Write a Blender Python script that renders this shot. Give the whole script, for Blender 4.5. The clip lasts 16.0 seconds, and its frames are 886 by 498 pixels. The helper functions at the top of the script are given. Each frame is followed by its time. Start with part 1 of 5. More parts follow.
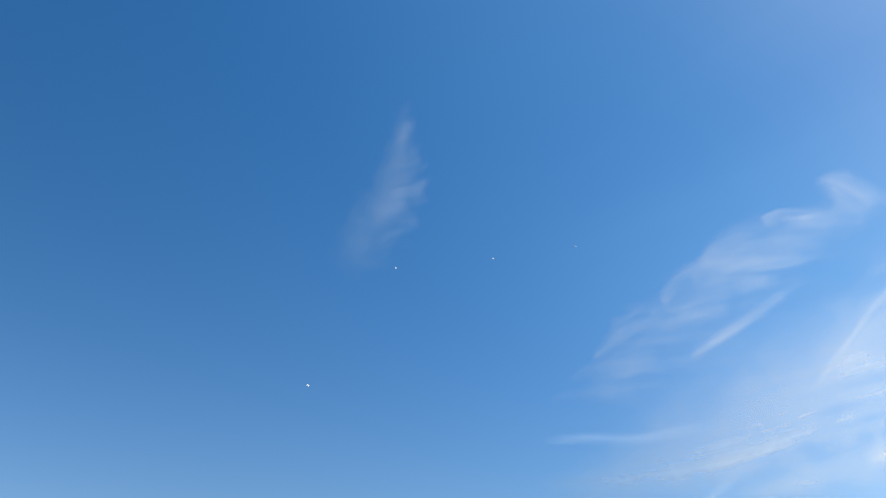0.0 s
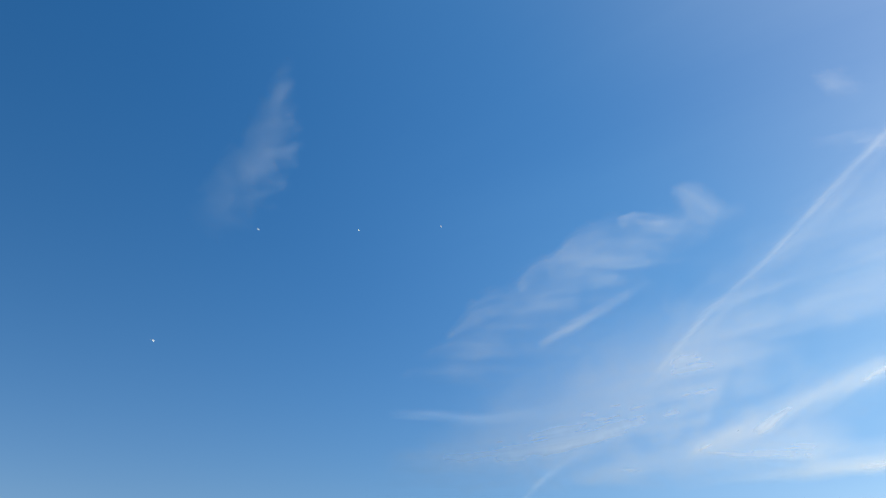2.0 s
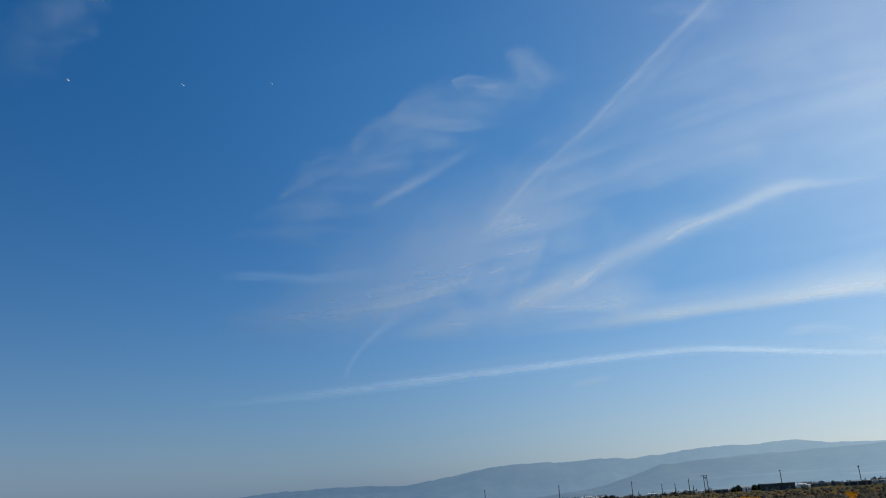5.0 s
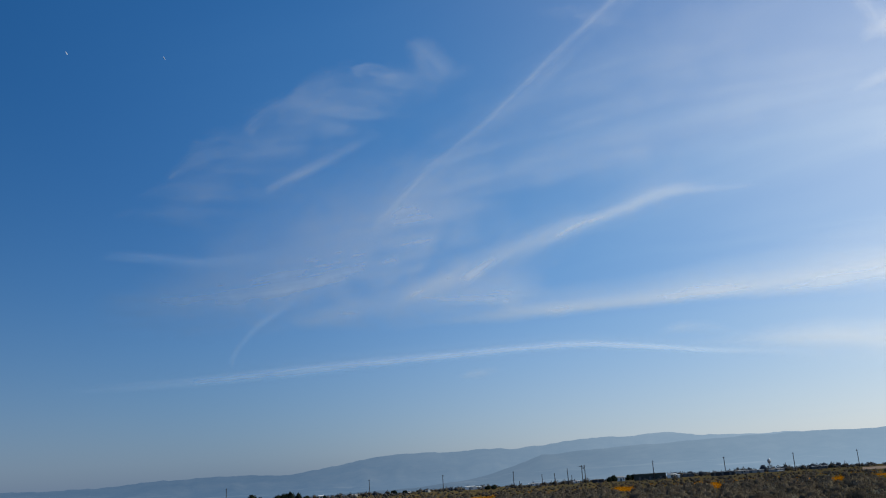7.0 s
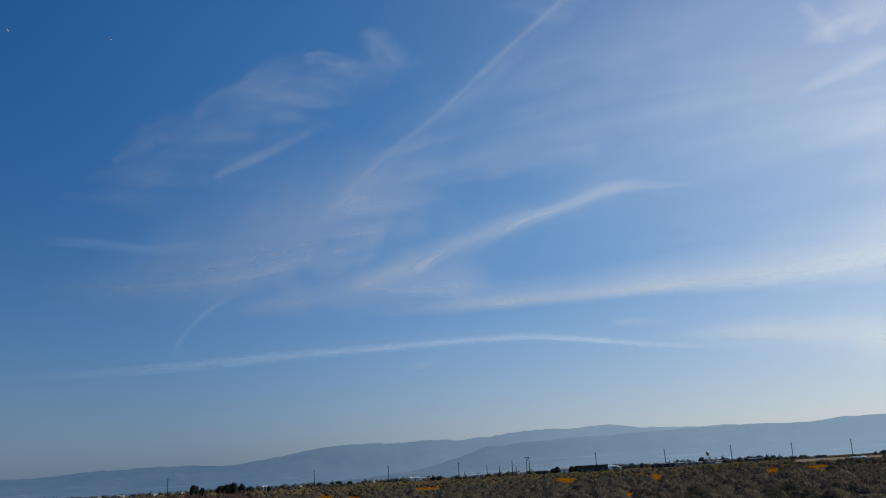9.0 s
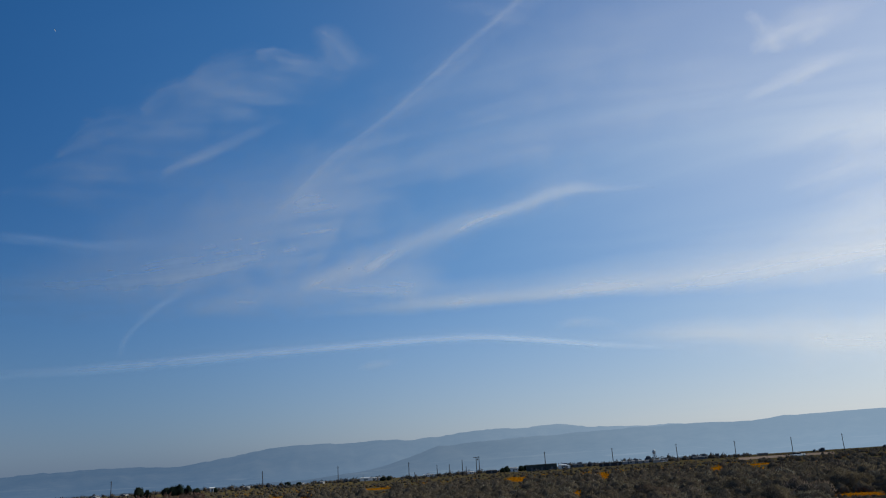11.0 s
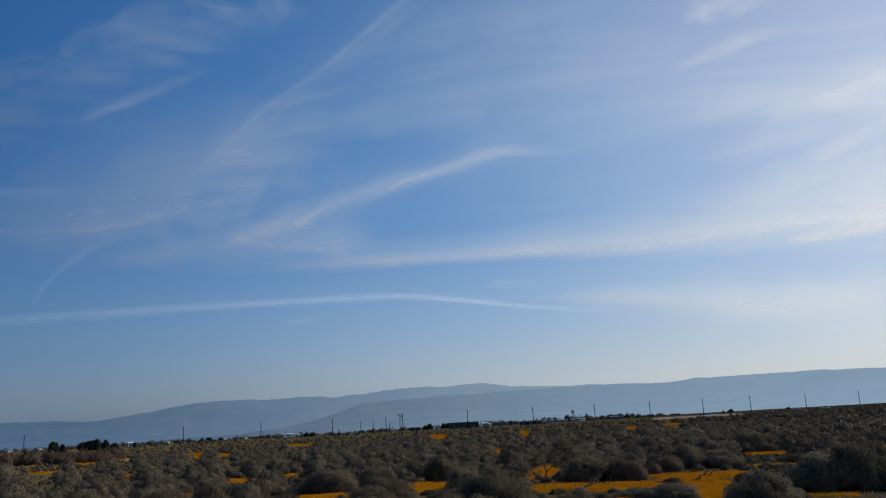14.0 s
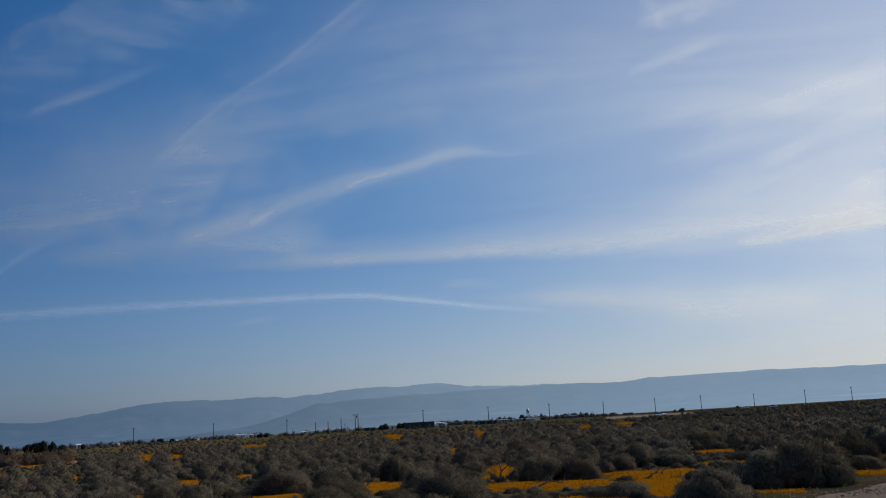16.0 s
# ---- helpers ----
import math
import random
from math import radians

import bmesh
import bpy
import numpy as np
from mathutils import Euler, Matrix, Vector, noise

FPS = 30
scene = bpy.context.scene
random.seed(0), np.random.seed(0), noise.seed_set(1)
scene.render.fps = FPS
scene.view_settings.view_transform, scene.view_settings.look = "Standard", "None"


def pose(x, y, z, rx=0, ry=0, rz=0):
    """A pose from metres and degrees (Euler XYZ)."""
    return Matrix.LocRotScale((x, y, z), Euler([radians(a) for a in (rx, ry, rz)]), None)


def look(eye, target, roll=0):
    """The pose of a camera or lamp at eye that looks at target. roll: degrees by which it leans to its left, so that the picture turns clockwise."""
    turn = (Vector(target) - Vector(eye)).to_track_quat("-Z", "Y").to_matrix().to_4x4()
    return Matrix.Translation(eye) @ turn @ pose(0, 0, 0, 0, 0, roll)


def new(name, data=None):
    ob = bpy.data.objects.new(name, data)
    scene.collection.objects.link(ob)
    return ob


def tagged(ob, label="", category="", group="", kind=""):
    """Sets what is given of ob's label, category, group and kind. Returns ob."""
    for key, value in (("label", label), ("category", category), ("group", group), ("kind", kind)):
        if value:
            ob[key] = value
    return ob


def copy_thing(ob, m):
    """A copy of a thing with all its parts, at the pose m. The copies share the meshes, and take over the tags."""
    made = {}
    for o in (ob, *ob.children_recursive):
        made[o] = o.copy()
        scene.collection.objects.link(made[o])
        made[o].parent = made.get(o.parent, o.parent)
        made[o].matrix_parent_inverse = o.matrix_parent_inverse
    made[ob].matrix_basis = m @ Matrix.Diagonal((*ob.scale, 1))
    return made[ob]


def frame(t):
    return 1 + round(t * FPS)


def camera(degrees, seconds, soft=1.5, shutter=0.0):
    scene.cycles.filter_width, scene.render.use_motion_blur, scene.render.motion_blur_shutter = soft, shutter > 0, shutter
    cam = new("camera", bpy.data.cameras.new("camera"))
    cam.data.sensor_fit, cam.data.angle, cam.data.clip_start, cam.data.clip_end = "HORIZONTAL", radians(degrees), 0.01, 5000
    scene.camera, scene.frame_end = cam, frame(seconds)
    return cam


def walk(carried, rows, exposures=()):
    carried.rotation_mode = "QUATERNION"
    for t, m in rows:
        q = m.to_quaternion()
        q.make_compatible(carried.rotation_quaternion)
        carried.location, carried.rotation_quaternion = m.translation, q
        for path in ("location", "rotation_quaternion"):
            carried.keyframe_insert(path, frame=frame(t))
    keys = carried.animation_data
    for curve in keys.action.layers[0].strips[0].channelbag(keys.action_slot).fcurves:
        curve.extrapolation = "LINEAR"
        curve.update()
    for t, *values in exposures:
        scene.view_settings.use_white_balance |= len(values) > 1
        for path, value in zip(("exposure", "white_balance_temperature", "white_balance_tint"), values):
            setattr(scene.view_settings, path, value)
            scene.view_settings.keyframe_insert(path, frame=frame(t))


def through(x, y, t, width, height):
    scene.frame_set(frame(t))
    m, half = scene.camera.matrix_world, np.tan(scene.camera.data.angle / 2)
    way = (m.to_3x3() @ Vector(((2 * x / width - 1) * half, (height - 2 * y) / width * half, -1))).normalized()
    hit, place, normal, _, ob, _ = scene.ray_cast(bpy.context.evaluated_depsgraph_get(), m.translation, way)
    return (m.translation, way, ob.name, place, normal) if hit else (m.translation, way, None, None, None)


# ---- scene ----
EYE = 1.9

# ---- camera: it stands still on the verge and turns; seconds, heading, pitch, lean in degrees ----
cam = camera(56.7, 16.0, soft=1.15)
TURNS = [
    (0, -50.68, 29.15, -0.23), (0.5, -46.46, 26.64, 0.11), (1, -45.34, 26.59, 0.37), (1.5, -42.66, 27.50, 0.57),
    (2, -40.04, 27.35, 0.77), (2.5, -37.70, 27.41, 0.51), (3, -35.23, 25.78, 0.02), (3.5, -34.26, 23.09, -0.22),
    (4, -30.90, 19.41, -1.59), (4.2, -30.60, 18.48, -2.54), (6.3, -22.83, 16.88, -3.39), (6.5, -22.33, 16.70, -3.48),
    (7, -20.13, 16.29, -3.48), (7.5, -17.88, 16.27, -4.02), (8, -17.89, 16.30, -4.33), (8.5, -17.35, 15.77, -3.78),
    (11, -13.08, 15.29, -3.73), (11.5, -12.25, 14.11, -3.47), (12, -11.72, 13.14, -3.15), (12.5, -10.64, 11.69, -4.02),
    (13, -8.31, 12.10, -3.61), (13.5, -9.25, 12.60, -2.94), (14, -8.19, 12.18, -3.17), (14.5, -6.89, 12.70, -3.28),
    (15, -6.81, 11.93, -3.13), (15.5, -5.22, 12.14, -3.33), (16, -5.11, 12.00, -3.43),
]


def heading(az, el=0.0, dist=1.0, base=EYE):
    """The place dist metres away in the direction az (degrees, clockwise from +y), el (degrees up)."""
    a, e = radians(az), radians(el)
    return Vector((math.sin(a) * math.cos(e) * dist, math.cos(a) * math.cos(e) * dist, math.sin(e) * dist + base))


def on_ground(az, dist):
    return heading(az, 0, dist, 0)


walk(cam, [(t, look((0, 0, EYE), heading(az, el, 10), lean)) for t, az, el, lean in TURNS],
     [(0, 0.81, 8000, 3), (1, 0.66, 7850, 2), (2.5, 0.44, 7400, -1), (4.2, 0.07, 6820, -3), (6.3, -0.21, 6560, 1), (7.5, -0.25, 6550, 2), (8.7, -0.41, 6500, 3),
      (11, -0.44, 6500, 3), (12.5, -0.5, 6500, 3), (14.5, -0.48, 6500, 4), (15, -0.46, 6500, 4), (16, -0.63, 6450, 4)])

# ---- world and sun ----
SUN_AZ, SUN_EL = 58.0, 41.0
world = bpy.data.worlds.new("sky")
scene.world = world
world.use_nodes = True
wn, wl = world.node_tree.nodes, world.node_tree.links
wn.clear()
w_out, w_bg, w_sky = wn.new("ShaderNodeOutputWorld"), wn.new("ShaderNodeBackground"), wn.new("ShaderNodeTexSky")
w_sky.sky_type, w_sky.sun_disc = "NISHITA", False
w_sky.sun_elevation, w_sky.sun_rotation = radians(SUN_EL), radians(SUN_AZ)
w_sky.altitude, w_sky.air_density, w_sky.dust_density, w_sky.ozone_density = 700, 1.0, 0.7, 3.5
SUN_WAY = heading(SUN_AZ, SUN_EL, 1, 0)


def sky_math(op, a, b=0.0):
    node = wn.new("ShaderNodeMath")
    node.operation = op
    for socket, v in zip(node.inputs, (a, b)):
        if isinstance(v, bpy.types.NodeSocket):
            wl.new(v, socket)
        else:
            socket.default_value = v
    return node.outputs[0]


def sky_span(v, a, b, c, d):
    node = wn.new("ShaderNodeMapRange")
    node.interpolation_type = "SMOOTHSTEP"
    wl.new(v, node.inputs["Value"])
    for key, x in (("From Min", a), ("From Max", b), ("To Min", c), ("To Max", d)):
        node.inputs[key].default_value = x
    return node.outputs["Result"]


def sky_mix(fac, a, b):
    node = wn.new("ShaderNodeMix")
    node.data_type = "RGBA"
    for socket, v in ((node.inputs[0], fac), (node.inputs[6], a), (node.inputs[7], b)):
        if isinstance(v, bpy.types.NodeSocket):
            wl.new(v, socket)
        else:
            socket.default_value = v if isinstance(v, float) else (*v, 1.0)
    return node.outputs[2]


def build_sky():
    """Clear blue air, a thin veil of high ice cloud that whitens towards the sun, and dusty air over the horizon."""
    coords = wn.new("ShaderNodeTexCoord").outputs["Generated"]
    toward = wn.new("ShaderNodeVectorMath")
    toward.operation = "DOT_PRODUCT"
    wl.new(coords, toward.inputs[0])
    toward.inputs[1].default_value = SUN_WAY
    dot = toward.outputs["Value"]
    split = wn.new("ShaderNodeSeparateXYZ")
    wl.new(coords, split.inputs[0])
    up = sky_math("MAXIMUM", split.outputs[2], 0.0)
    # the veil lies on a level sheet high up, so its streaks run together in the distance
    far = sky_math("ADD", up, 0.12)
    flat = wn.new("ShaderNodeCombineXYZ")
    wl.new(sky_math("DIVIDE", split.outputs[0], far), flat.inputs[0])
    wl.new(sky_math("DIVIDE", split.outputs[1], far), flat.inputs[1])
    turn = wn.new("ShaderNodeMapping")
    turn.inputs["Rotation"].default_value = (0, 0, radians(38))
    turn.inputs["Scale"].default_value = (0.55, 2.2, 1)
    wl.new(flat.outputs[0], turn.inputs["Vector"])
    streak = wn.new("ShaderNodeTexNoise")
    streak.inputs["Scale"].default_value, streak.inputs["Detail"].default_value, streak.inputs["Distortion"].default_value = 1.3, 6, 0.7
    wl.new(turn.outputs[0], streak.inputs["Vector"])
    sat = wn.new("ShaderNodeHueSaturation")
    sat.inputs["Saturation"].default_value, sat.inputs["Value"].default_value = 1.33, 1.44
    wl.new(w_sky.outputs[0], sat.inputs["Color"])
    blue = sky_mix(1.0, sat.outputs[0], (1.02, 0.93, 1.03))
    blue.node.blend_type = "MULTIPLY"
    # the clear air deepens away from the sun
    deep = sky_mix(1.0, blue, sky_mix(sky_span(dot, -0.4, 0.42, 0.0, 1.0), (0.79, 0.685, 0.68), (1.12, 1.08, 1.09)))
    deep.node.blend_type = "MULTIPLY"
    blue = deep
    thick = sky_math("MULTIPLY", sky_span(dot, 0.05, 1.0, 0.0, 0.66), sky_span(streak.outputs["Fac"], 0.3, 0.7, 0.86, 1.14))
    thick = sky_math("MULTIPLY", thick, sky_span(up, 0.28, 0.62, 1.0, 0.26))
    ice = sky_mix(sky_span(dot, 0.36, 0.86, 0.0, 1.0), [c / SKY_POWER for c in (0.24, 0.53, 0.88)], [c / SKY_POWER for c in (1.11, 1.135, 1.20)])
    veiled = sky_mix(thick, blue, ice)
    dust = sky_mix(sky_span(dot, -0.05, 0.78, 0.0, 1.0), [c / SKY_POWER for c in (0.07, 0.163, 0.345)], [c / SKY_POWER for c in (1.03, 0.975, 0.975)])
    hazy = sky_math("MULTIPLY", sky_math("POWER", 2.718, sky_math("MULTIPLY", up, -9.0)), 0.9)
    wl.new(sky_mix(hazy, veiled, dust), w_bg.inputs["Color"])
    w_bg.inputs["Strength"].default_value = SKY_POWER
    wl.new(w_bg.outputs[0], w_out.inputs["Surface"])


SKY_POWER = 0.085
build_sky()

sun = new("sun", bpy.data.lights.new("sun", "SUN"))
sun.data.energy, sun.data.angle, sun.data.color = 3.8, radians(0.6), (1.0, 0.94, 0.85)
sun.matrix_world = look(heading(SUN_AZ, SUN_EL, 100), (0, 0, 0))


# ---- materials ----
class Nodes:
    """A material's node tree with short ways to add and link nodes."""

    def __init__(self, name):
        self.mat = bpy.data.materials.new(name)
        self.mat.use_nodes = True
        self.n, self.l = self.mat.node_tree.nodes, self.mat.node_tree.links
        self.n.clear()
        self.out = self.n.new("ShaderNodeOutputMaterial")

    def add(self, kind, **inputs):
        node = self.n.new("ShaderNode" + kind)
        for key, value in inputs.items():
            self.put(node, key.replace("_", " "), value)
        return node

    def put(self, node, key, value):
        socket = node.inputs[int(key[1:])] if key[0] == "i" and key[1:].isdigit() else node.inputs[key]
        if isinstance(value, bpy.types.NodeSocket):
            self.l.new(value, socket)
        else:
            socket.default_value = value

    def math(self, op, a, b=0.0, clamp=False):
        node = self.add("Math", i0=a, i1=b)
        node.operation, node.use_clamp = op, clamp
        return node.outputs[0]

    def noise(self, vector, scale, detail=4.0, rough=0.55, distortion=0.0):
        node = self.add("TexNoise", Vector=vector, Scale=scale, Detail=detail, Roughness=rough, Distortion=distortion)
        return node.outputs["Fac"]

    def ramp(self, fac, stops):
        node = self.add("ValToRGB", Fac=fac)
        el = node.color_ramp.elements
        while len(el) < len(stops):
            el.new(0.5)
        for e, (at, colour) in zip(el, stops):
            e.position, e.color = at, (*colour, 1.0)
        return node.outputs["Color"]

    def span(self, value, a, b, c=0.0, d=1.0, smooth=True):
        node = self.add("MapRange")
        node.interpolation_type = "SMOOTHSTEP" if smooth else "LINEAR"
        for key, v in (("Value", value), ("From Min", a), ("From Max", b), ("To Min", c), ("To Max", d)):
            self.put(node, key, v)
        return node.outputs["Result"]

    def mix(self, fac, a, b):
        node = self.n.new("ShaderNodeMix")
        node.data_type = "RGBA"
        for socket, v in ((node.inputs[0], fac), (node.inputs[6], a), (node.inputs[7], b)):
            if isinstance(v, bpy.types.NodeSocket):
                self.l.new(v, socket)
            else:
                socket.default_value = v if isinstance(v, float) else (*v, 1.0)
        return node.outputs[2]

    def end(self, shader):
        self.l.new(shader, self.out.inputs["Surface"])
        return self.mat


def rough_paint(name, colour, vary=0.25, scale=3.0, rough=0.8, metal=0.0, bump=0.15):
    """A dull weathered surface: colour that varies at two scales, and a fine relief."""
    m = Nodes(name)
    co = m.add("TexCoord").outputs["Object"]
    big, fine = m.noise(co, scale), m.noise(co, scale * 9, 6)
    both = m.math("ADD", m.math("MULTIPLY", big, 0.6), m.math("MULTIPLY", fine, 0.4))
    lo, hi = [c * (1 - vary) for c in colour], [min(1, c * (1 + vary)) for c in colour]
    col = m.ramp(both, [(0.3, lo), (0.7, hi)])
    bs = m.add("BsdfPrincipled", Base_Color=col, Roughness=rough, Metallic=metal)
    bm_ = m.add("Bump", Strength=bump, Height=fine)
    m.put(bs, "Normal", bm_.outputs[0])
    return m.end(bs.outputs[0])


def leaf_material(name, dark, light, through=0.25):
    """Dull small leaves that let some light through; tone differs from leaf to leaf and shrub to shrub."""
    m = Nodes(name)
    island = m.add("NewGeometry").outputs["Random Per Island"]
    shrub = m.add("ObjectInfo").outputs["Random"]
    co = m.add("TexCoord").outputs["Object"]
    tone = m.math("ADD", m.math("MULTIPLY", island, 0.2), m.math("ADD", m.math("MULTIPLY", shrub, 0.3), 0.14))
    tone = m.math("ADD", tone, m.math("MULTIPLY", m.noise(co, 2.2), 0.25))
    place = m.add("NewGeometry").outputs["Position"]
    tone = m.math("ADD", tone, m.math("MULTIPLY", m.math("SUBTRACT", m.noise(place, 0.45, 3), 0.5), 1.5))
    twigs = m.noise(place, 8.0, 6, 0.72)
    tone = m.math("ADD", tone, m.math("MULTIPLY", m.math("SUBTRACT", twigs, 0.5), 0.5))
    col = m.ramp(tone, [(0.2, dark), (0.85, light)])
    d = m.add("BsdfDiffuse", Color=col, Roughness=0.6)
    relief = m.add("Bump", Strength=0.35, Distance=0.1, Height=twigs)
    m.put(d, "Normal", relief.outputs[0])
    t = m.add("BsdfTranslucent", Color=col)
    mx = m.add("MixShader", Fac=through)
    m.l.new(d.outputs[0], mx.inputs[1]), m.l.new(t.outputs[0], mx.inputs[2])
    return m.end(mx.outputs[0])


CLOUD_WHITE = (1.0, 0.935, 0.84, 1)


def cloud_material(name, density, stretch, scale, floor, soft, ends, warp, fibre, front=False):
    """Thin ice cloud: white, lit through from behind or (front) on both sides, drawn out into fibres along the strip (turned by fibre degrees), with ragged soft edges."""
    m = Nodes(name)
    band = m.add("UVMap")
    band.uv_map = "band"
    drawn = m.add("UVMap")
    drawn.uv_map = "fibre"
    turn = m.add("Mapping", Vector=drawn.outputs[0], Rotation=(0, 0, radians(-fibre)))
    pull = m.add("Mapping", Vector=turn.outputs[0], Scale=(1.0 / stretch, 1.0, 1.0))
    fibres = m.noise(pull.outputs[0], scale, 4, 0.48, 0.3)
    hairs = m.noise(m.add("Mapping", Vector=pull.outputs[0], Scale=(0.7, 1.0, 1.0)).outputs[0], scale * 2.8, 4, 0.55, 0.25)
    blotch = m.noise(drawn.outputs[0], scale * 0.4, 3, 0.5)
    wob = m.noise(drawn.outputs[0], scale * 0.8, 3, 0.55, 0.3)
    sep = m.add("SeparateXYZ", Vector=band.outputs[0])
    s, across = sep.outputs[0], sep.outputs[1]
    v = m.math("ADD", across, m.math("MULTIPLY", m.math("SUBTRACT", wob, 0.5), warp * 1.4))
    v = m.math("ADD", v, m.math("MULTIPLY", m.math("SUBTRACT", fibres, 0.5), warp * 1.1))
    edge = m.math("MULTIPLY", m.span(v, -0.85, -0.85 + soft[0]), m.span(v, 0.85, 0.85 - soft[1]))
    ragged = m.math("ADD", s, m.math("MULTIPLY", m.math("SUBTRACT", fibres, 0.5), 0.3))
    tips = m.math("MULTIPLY", m.span(ragged, -0.04, 0.02 + ends[0]), m.span(ragged, 1.04, 0.98 - ends[1]))
    tips = m.math("MULTIPLY", tips, m.math("MULTIPLY", m.span(s, 0.0, 0.07), m.span(s, 1.0, 0.93)))
    veil = m.math("MULTIPLY", m.span(fibres, 0.28, 0.72, floor, 1.1), m.span(blotch, 0.3, 0.65, 0.45 + 0.5 * floor, 1.05))
    veil = m.math("MULTIPLY", veil, m.span(hairs, 0.28, 0.72, 0.55 + 0.4 * floor, 1.1))
    side = m.math("MULTIPLY", m.span(across, -1.0, -0.72), m.span(across, 1.0, 0.72))
    alpha = m.math("MULTIPLY", m.math("MULTIPLY", m.math("MULTIPLY", edge, tips), side), m.math("MULTIPLY", veil, density), True)
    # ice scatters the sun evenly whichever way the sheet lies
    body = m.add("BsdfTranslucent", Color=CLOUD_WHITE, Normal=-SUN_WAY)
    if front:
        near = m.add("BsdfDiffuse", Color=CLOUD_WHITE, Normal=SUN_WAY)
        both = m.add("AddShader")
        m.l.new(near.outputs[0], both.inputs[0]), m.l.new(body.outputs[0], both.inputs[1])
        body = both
    clear = m.add("BsdfTransparent")
    mx = m.add("MixShader", Fac=alpha)
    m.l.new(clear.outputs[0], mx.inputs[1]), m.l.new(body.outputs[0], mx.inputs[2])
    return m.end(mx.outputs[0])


def hill_material(name, ground, air, air_sunward, haze_glow):
    """Dry far hills; the haze of many kilometres of lit air is painted on as a glow, brighter towards the sun."""
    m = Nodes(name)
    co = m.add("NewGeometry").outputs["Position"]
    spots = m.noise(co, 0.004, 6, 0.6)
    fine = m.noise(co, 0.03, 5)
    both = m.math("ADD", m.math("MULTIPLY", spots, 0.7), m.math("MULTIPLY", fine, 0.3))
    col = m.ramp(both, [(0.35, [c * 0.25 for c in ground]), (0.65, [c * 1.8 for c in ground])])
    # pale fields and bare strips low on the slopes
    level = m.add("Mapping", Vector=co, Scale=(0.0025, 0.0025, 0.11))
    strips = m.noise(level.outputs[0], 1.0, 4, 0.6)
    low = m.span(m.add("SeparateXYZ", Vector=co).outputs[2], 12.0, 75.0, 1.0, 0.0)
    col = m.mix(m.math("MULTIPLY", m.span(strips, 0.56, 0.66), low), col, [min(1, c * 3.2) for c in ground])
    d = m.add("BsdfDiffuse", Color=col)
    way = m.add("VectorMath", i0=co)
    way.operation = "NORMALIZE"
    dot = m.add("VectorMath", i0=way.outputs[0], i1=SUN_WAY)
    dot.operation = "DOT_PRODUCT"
    # haze as emission on the slopes, slightly stronger at their foot
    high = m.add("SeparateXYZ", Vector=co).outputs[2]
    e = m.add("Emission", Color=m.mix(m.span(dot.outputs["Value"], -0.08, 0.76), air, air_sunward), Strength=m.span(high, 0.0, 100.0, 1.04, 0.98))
    mx = m.add("MixShader", Fac=haze_glow)
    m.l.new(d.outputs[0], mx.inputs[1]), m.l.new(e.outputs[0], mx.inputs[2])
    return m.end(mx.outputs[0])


SAGE = leaf_material("sage_leaves", (0.064, 0.052, 0.036), (0.27, 0.223, 0.152), 0.42)
GREEN = leaf_material("green_leaves", (0.095, 0.087, 0.067), (0.32, 0.29, 0.215), 0.42)
PALE_SAGE = leaf_material("pale_sage_leaves", (0.12, 0.10, 0.074), (0.40, 0.34, 0.25), 0.34)
BROWN = leaf_material("brown_twig_leaves", (0.09, 0.068, 0.052), (0.295, 0.224, 0.17), 0.4)
RUST = leaf_material("rust_twigs", (0.08, 0.055, 0.046), (0.24, 0.15, 0.12), 0.4)
STRAW = leaf_material("straw_grass", (0.10, 0.095, 0.04), (0.30, 0.25, 0.11), 0.4)
# far trees: distance haze painted into the leaves as a paler blue-grey
FAR_HAZED = leaf_material("hazed_far_leaves", (0.06, 0.07, 0.088), (0.13, 0.148, 0.175), 0.3)
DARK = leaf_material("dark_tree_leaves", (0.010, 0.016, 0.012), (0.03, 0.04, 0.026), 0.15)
BARK = rough_paint("bark", (0.09, 0.07, 0.055), 0.4, 8)
TIMBER = rough_paint("pole_timber", (0.035, 0.03, 0.027), 0.3, 2)
GREEN_TIN = rough_paint("green_tin", (0.035, 0.05, 0.045), 0.15, 0.4)
GREY_TIN = rough_paint("grey_tin", (0.10, 0.11, 0.12), 0.2, 0.4)
DARK_ROOF = rough_paint("dark_roof", (0.03, 0.033, 0.04), 0.2, 0.4)
WHITE_PAINT = rough_paint("white_paint", (0.75, 0.75, 0.73), 0.1, 0.6, 0.5)
PALE_PAINT = rough_paint("pale_wall", (0.30, 0.30, 0.30), 0.15, 0.6)
GLASS_DARK = rough_paint("dark_window", (0.02, 0.022, 0.025), 0.1, 2, 0.15)
RUBBER = rough_paint("rubber", (0.02, 0.02, 0.02), 0.2, 5)
STONE = rough_paint("pale_stone", (0.34, 0.33, 0.31), 0.25, 4)
STEEL = rough_paint("galvanised_steel", (0.35, 0.36, 0.37), 0.15, 2, 0.5, 0.6)
GREY_HULL = rough_paint("aircraft_paint", (0.6, 0.61, 0.63), 0.05, 0.5, 0.35)


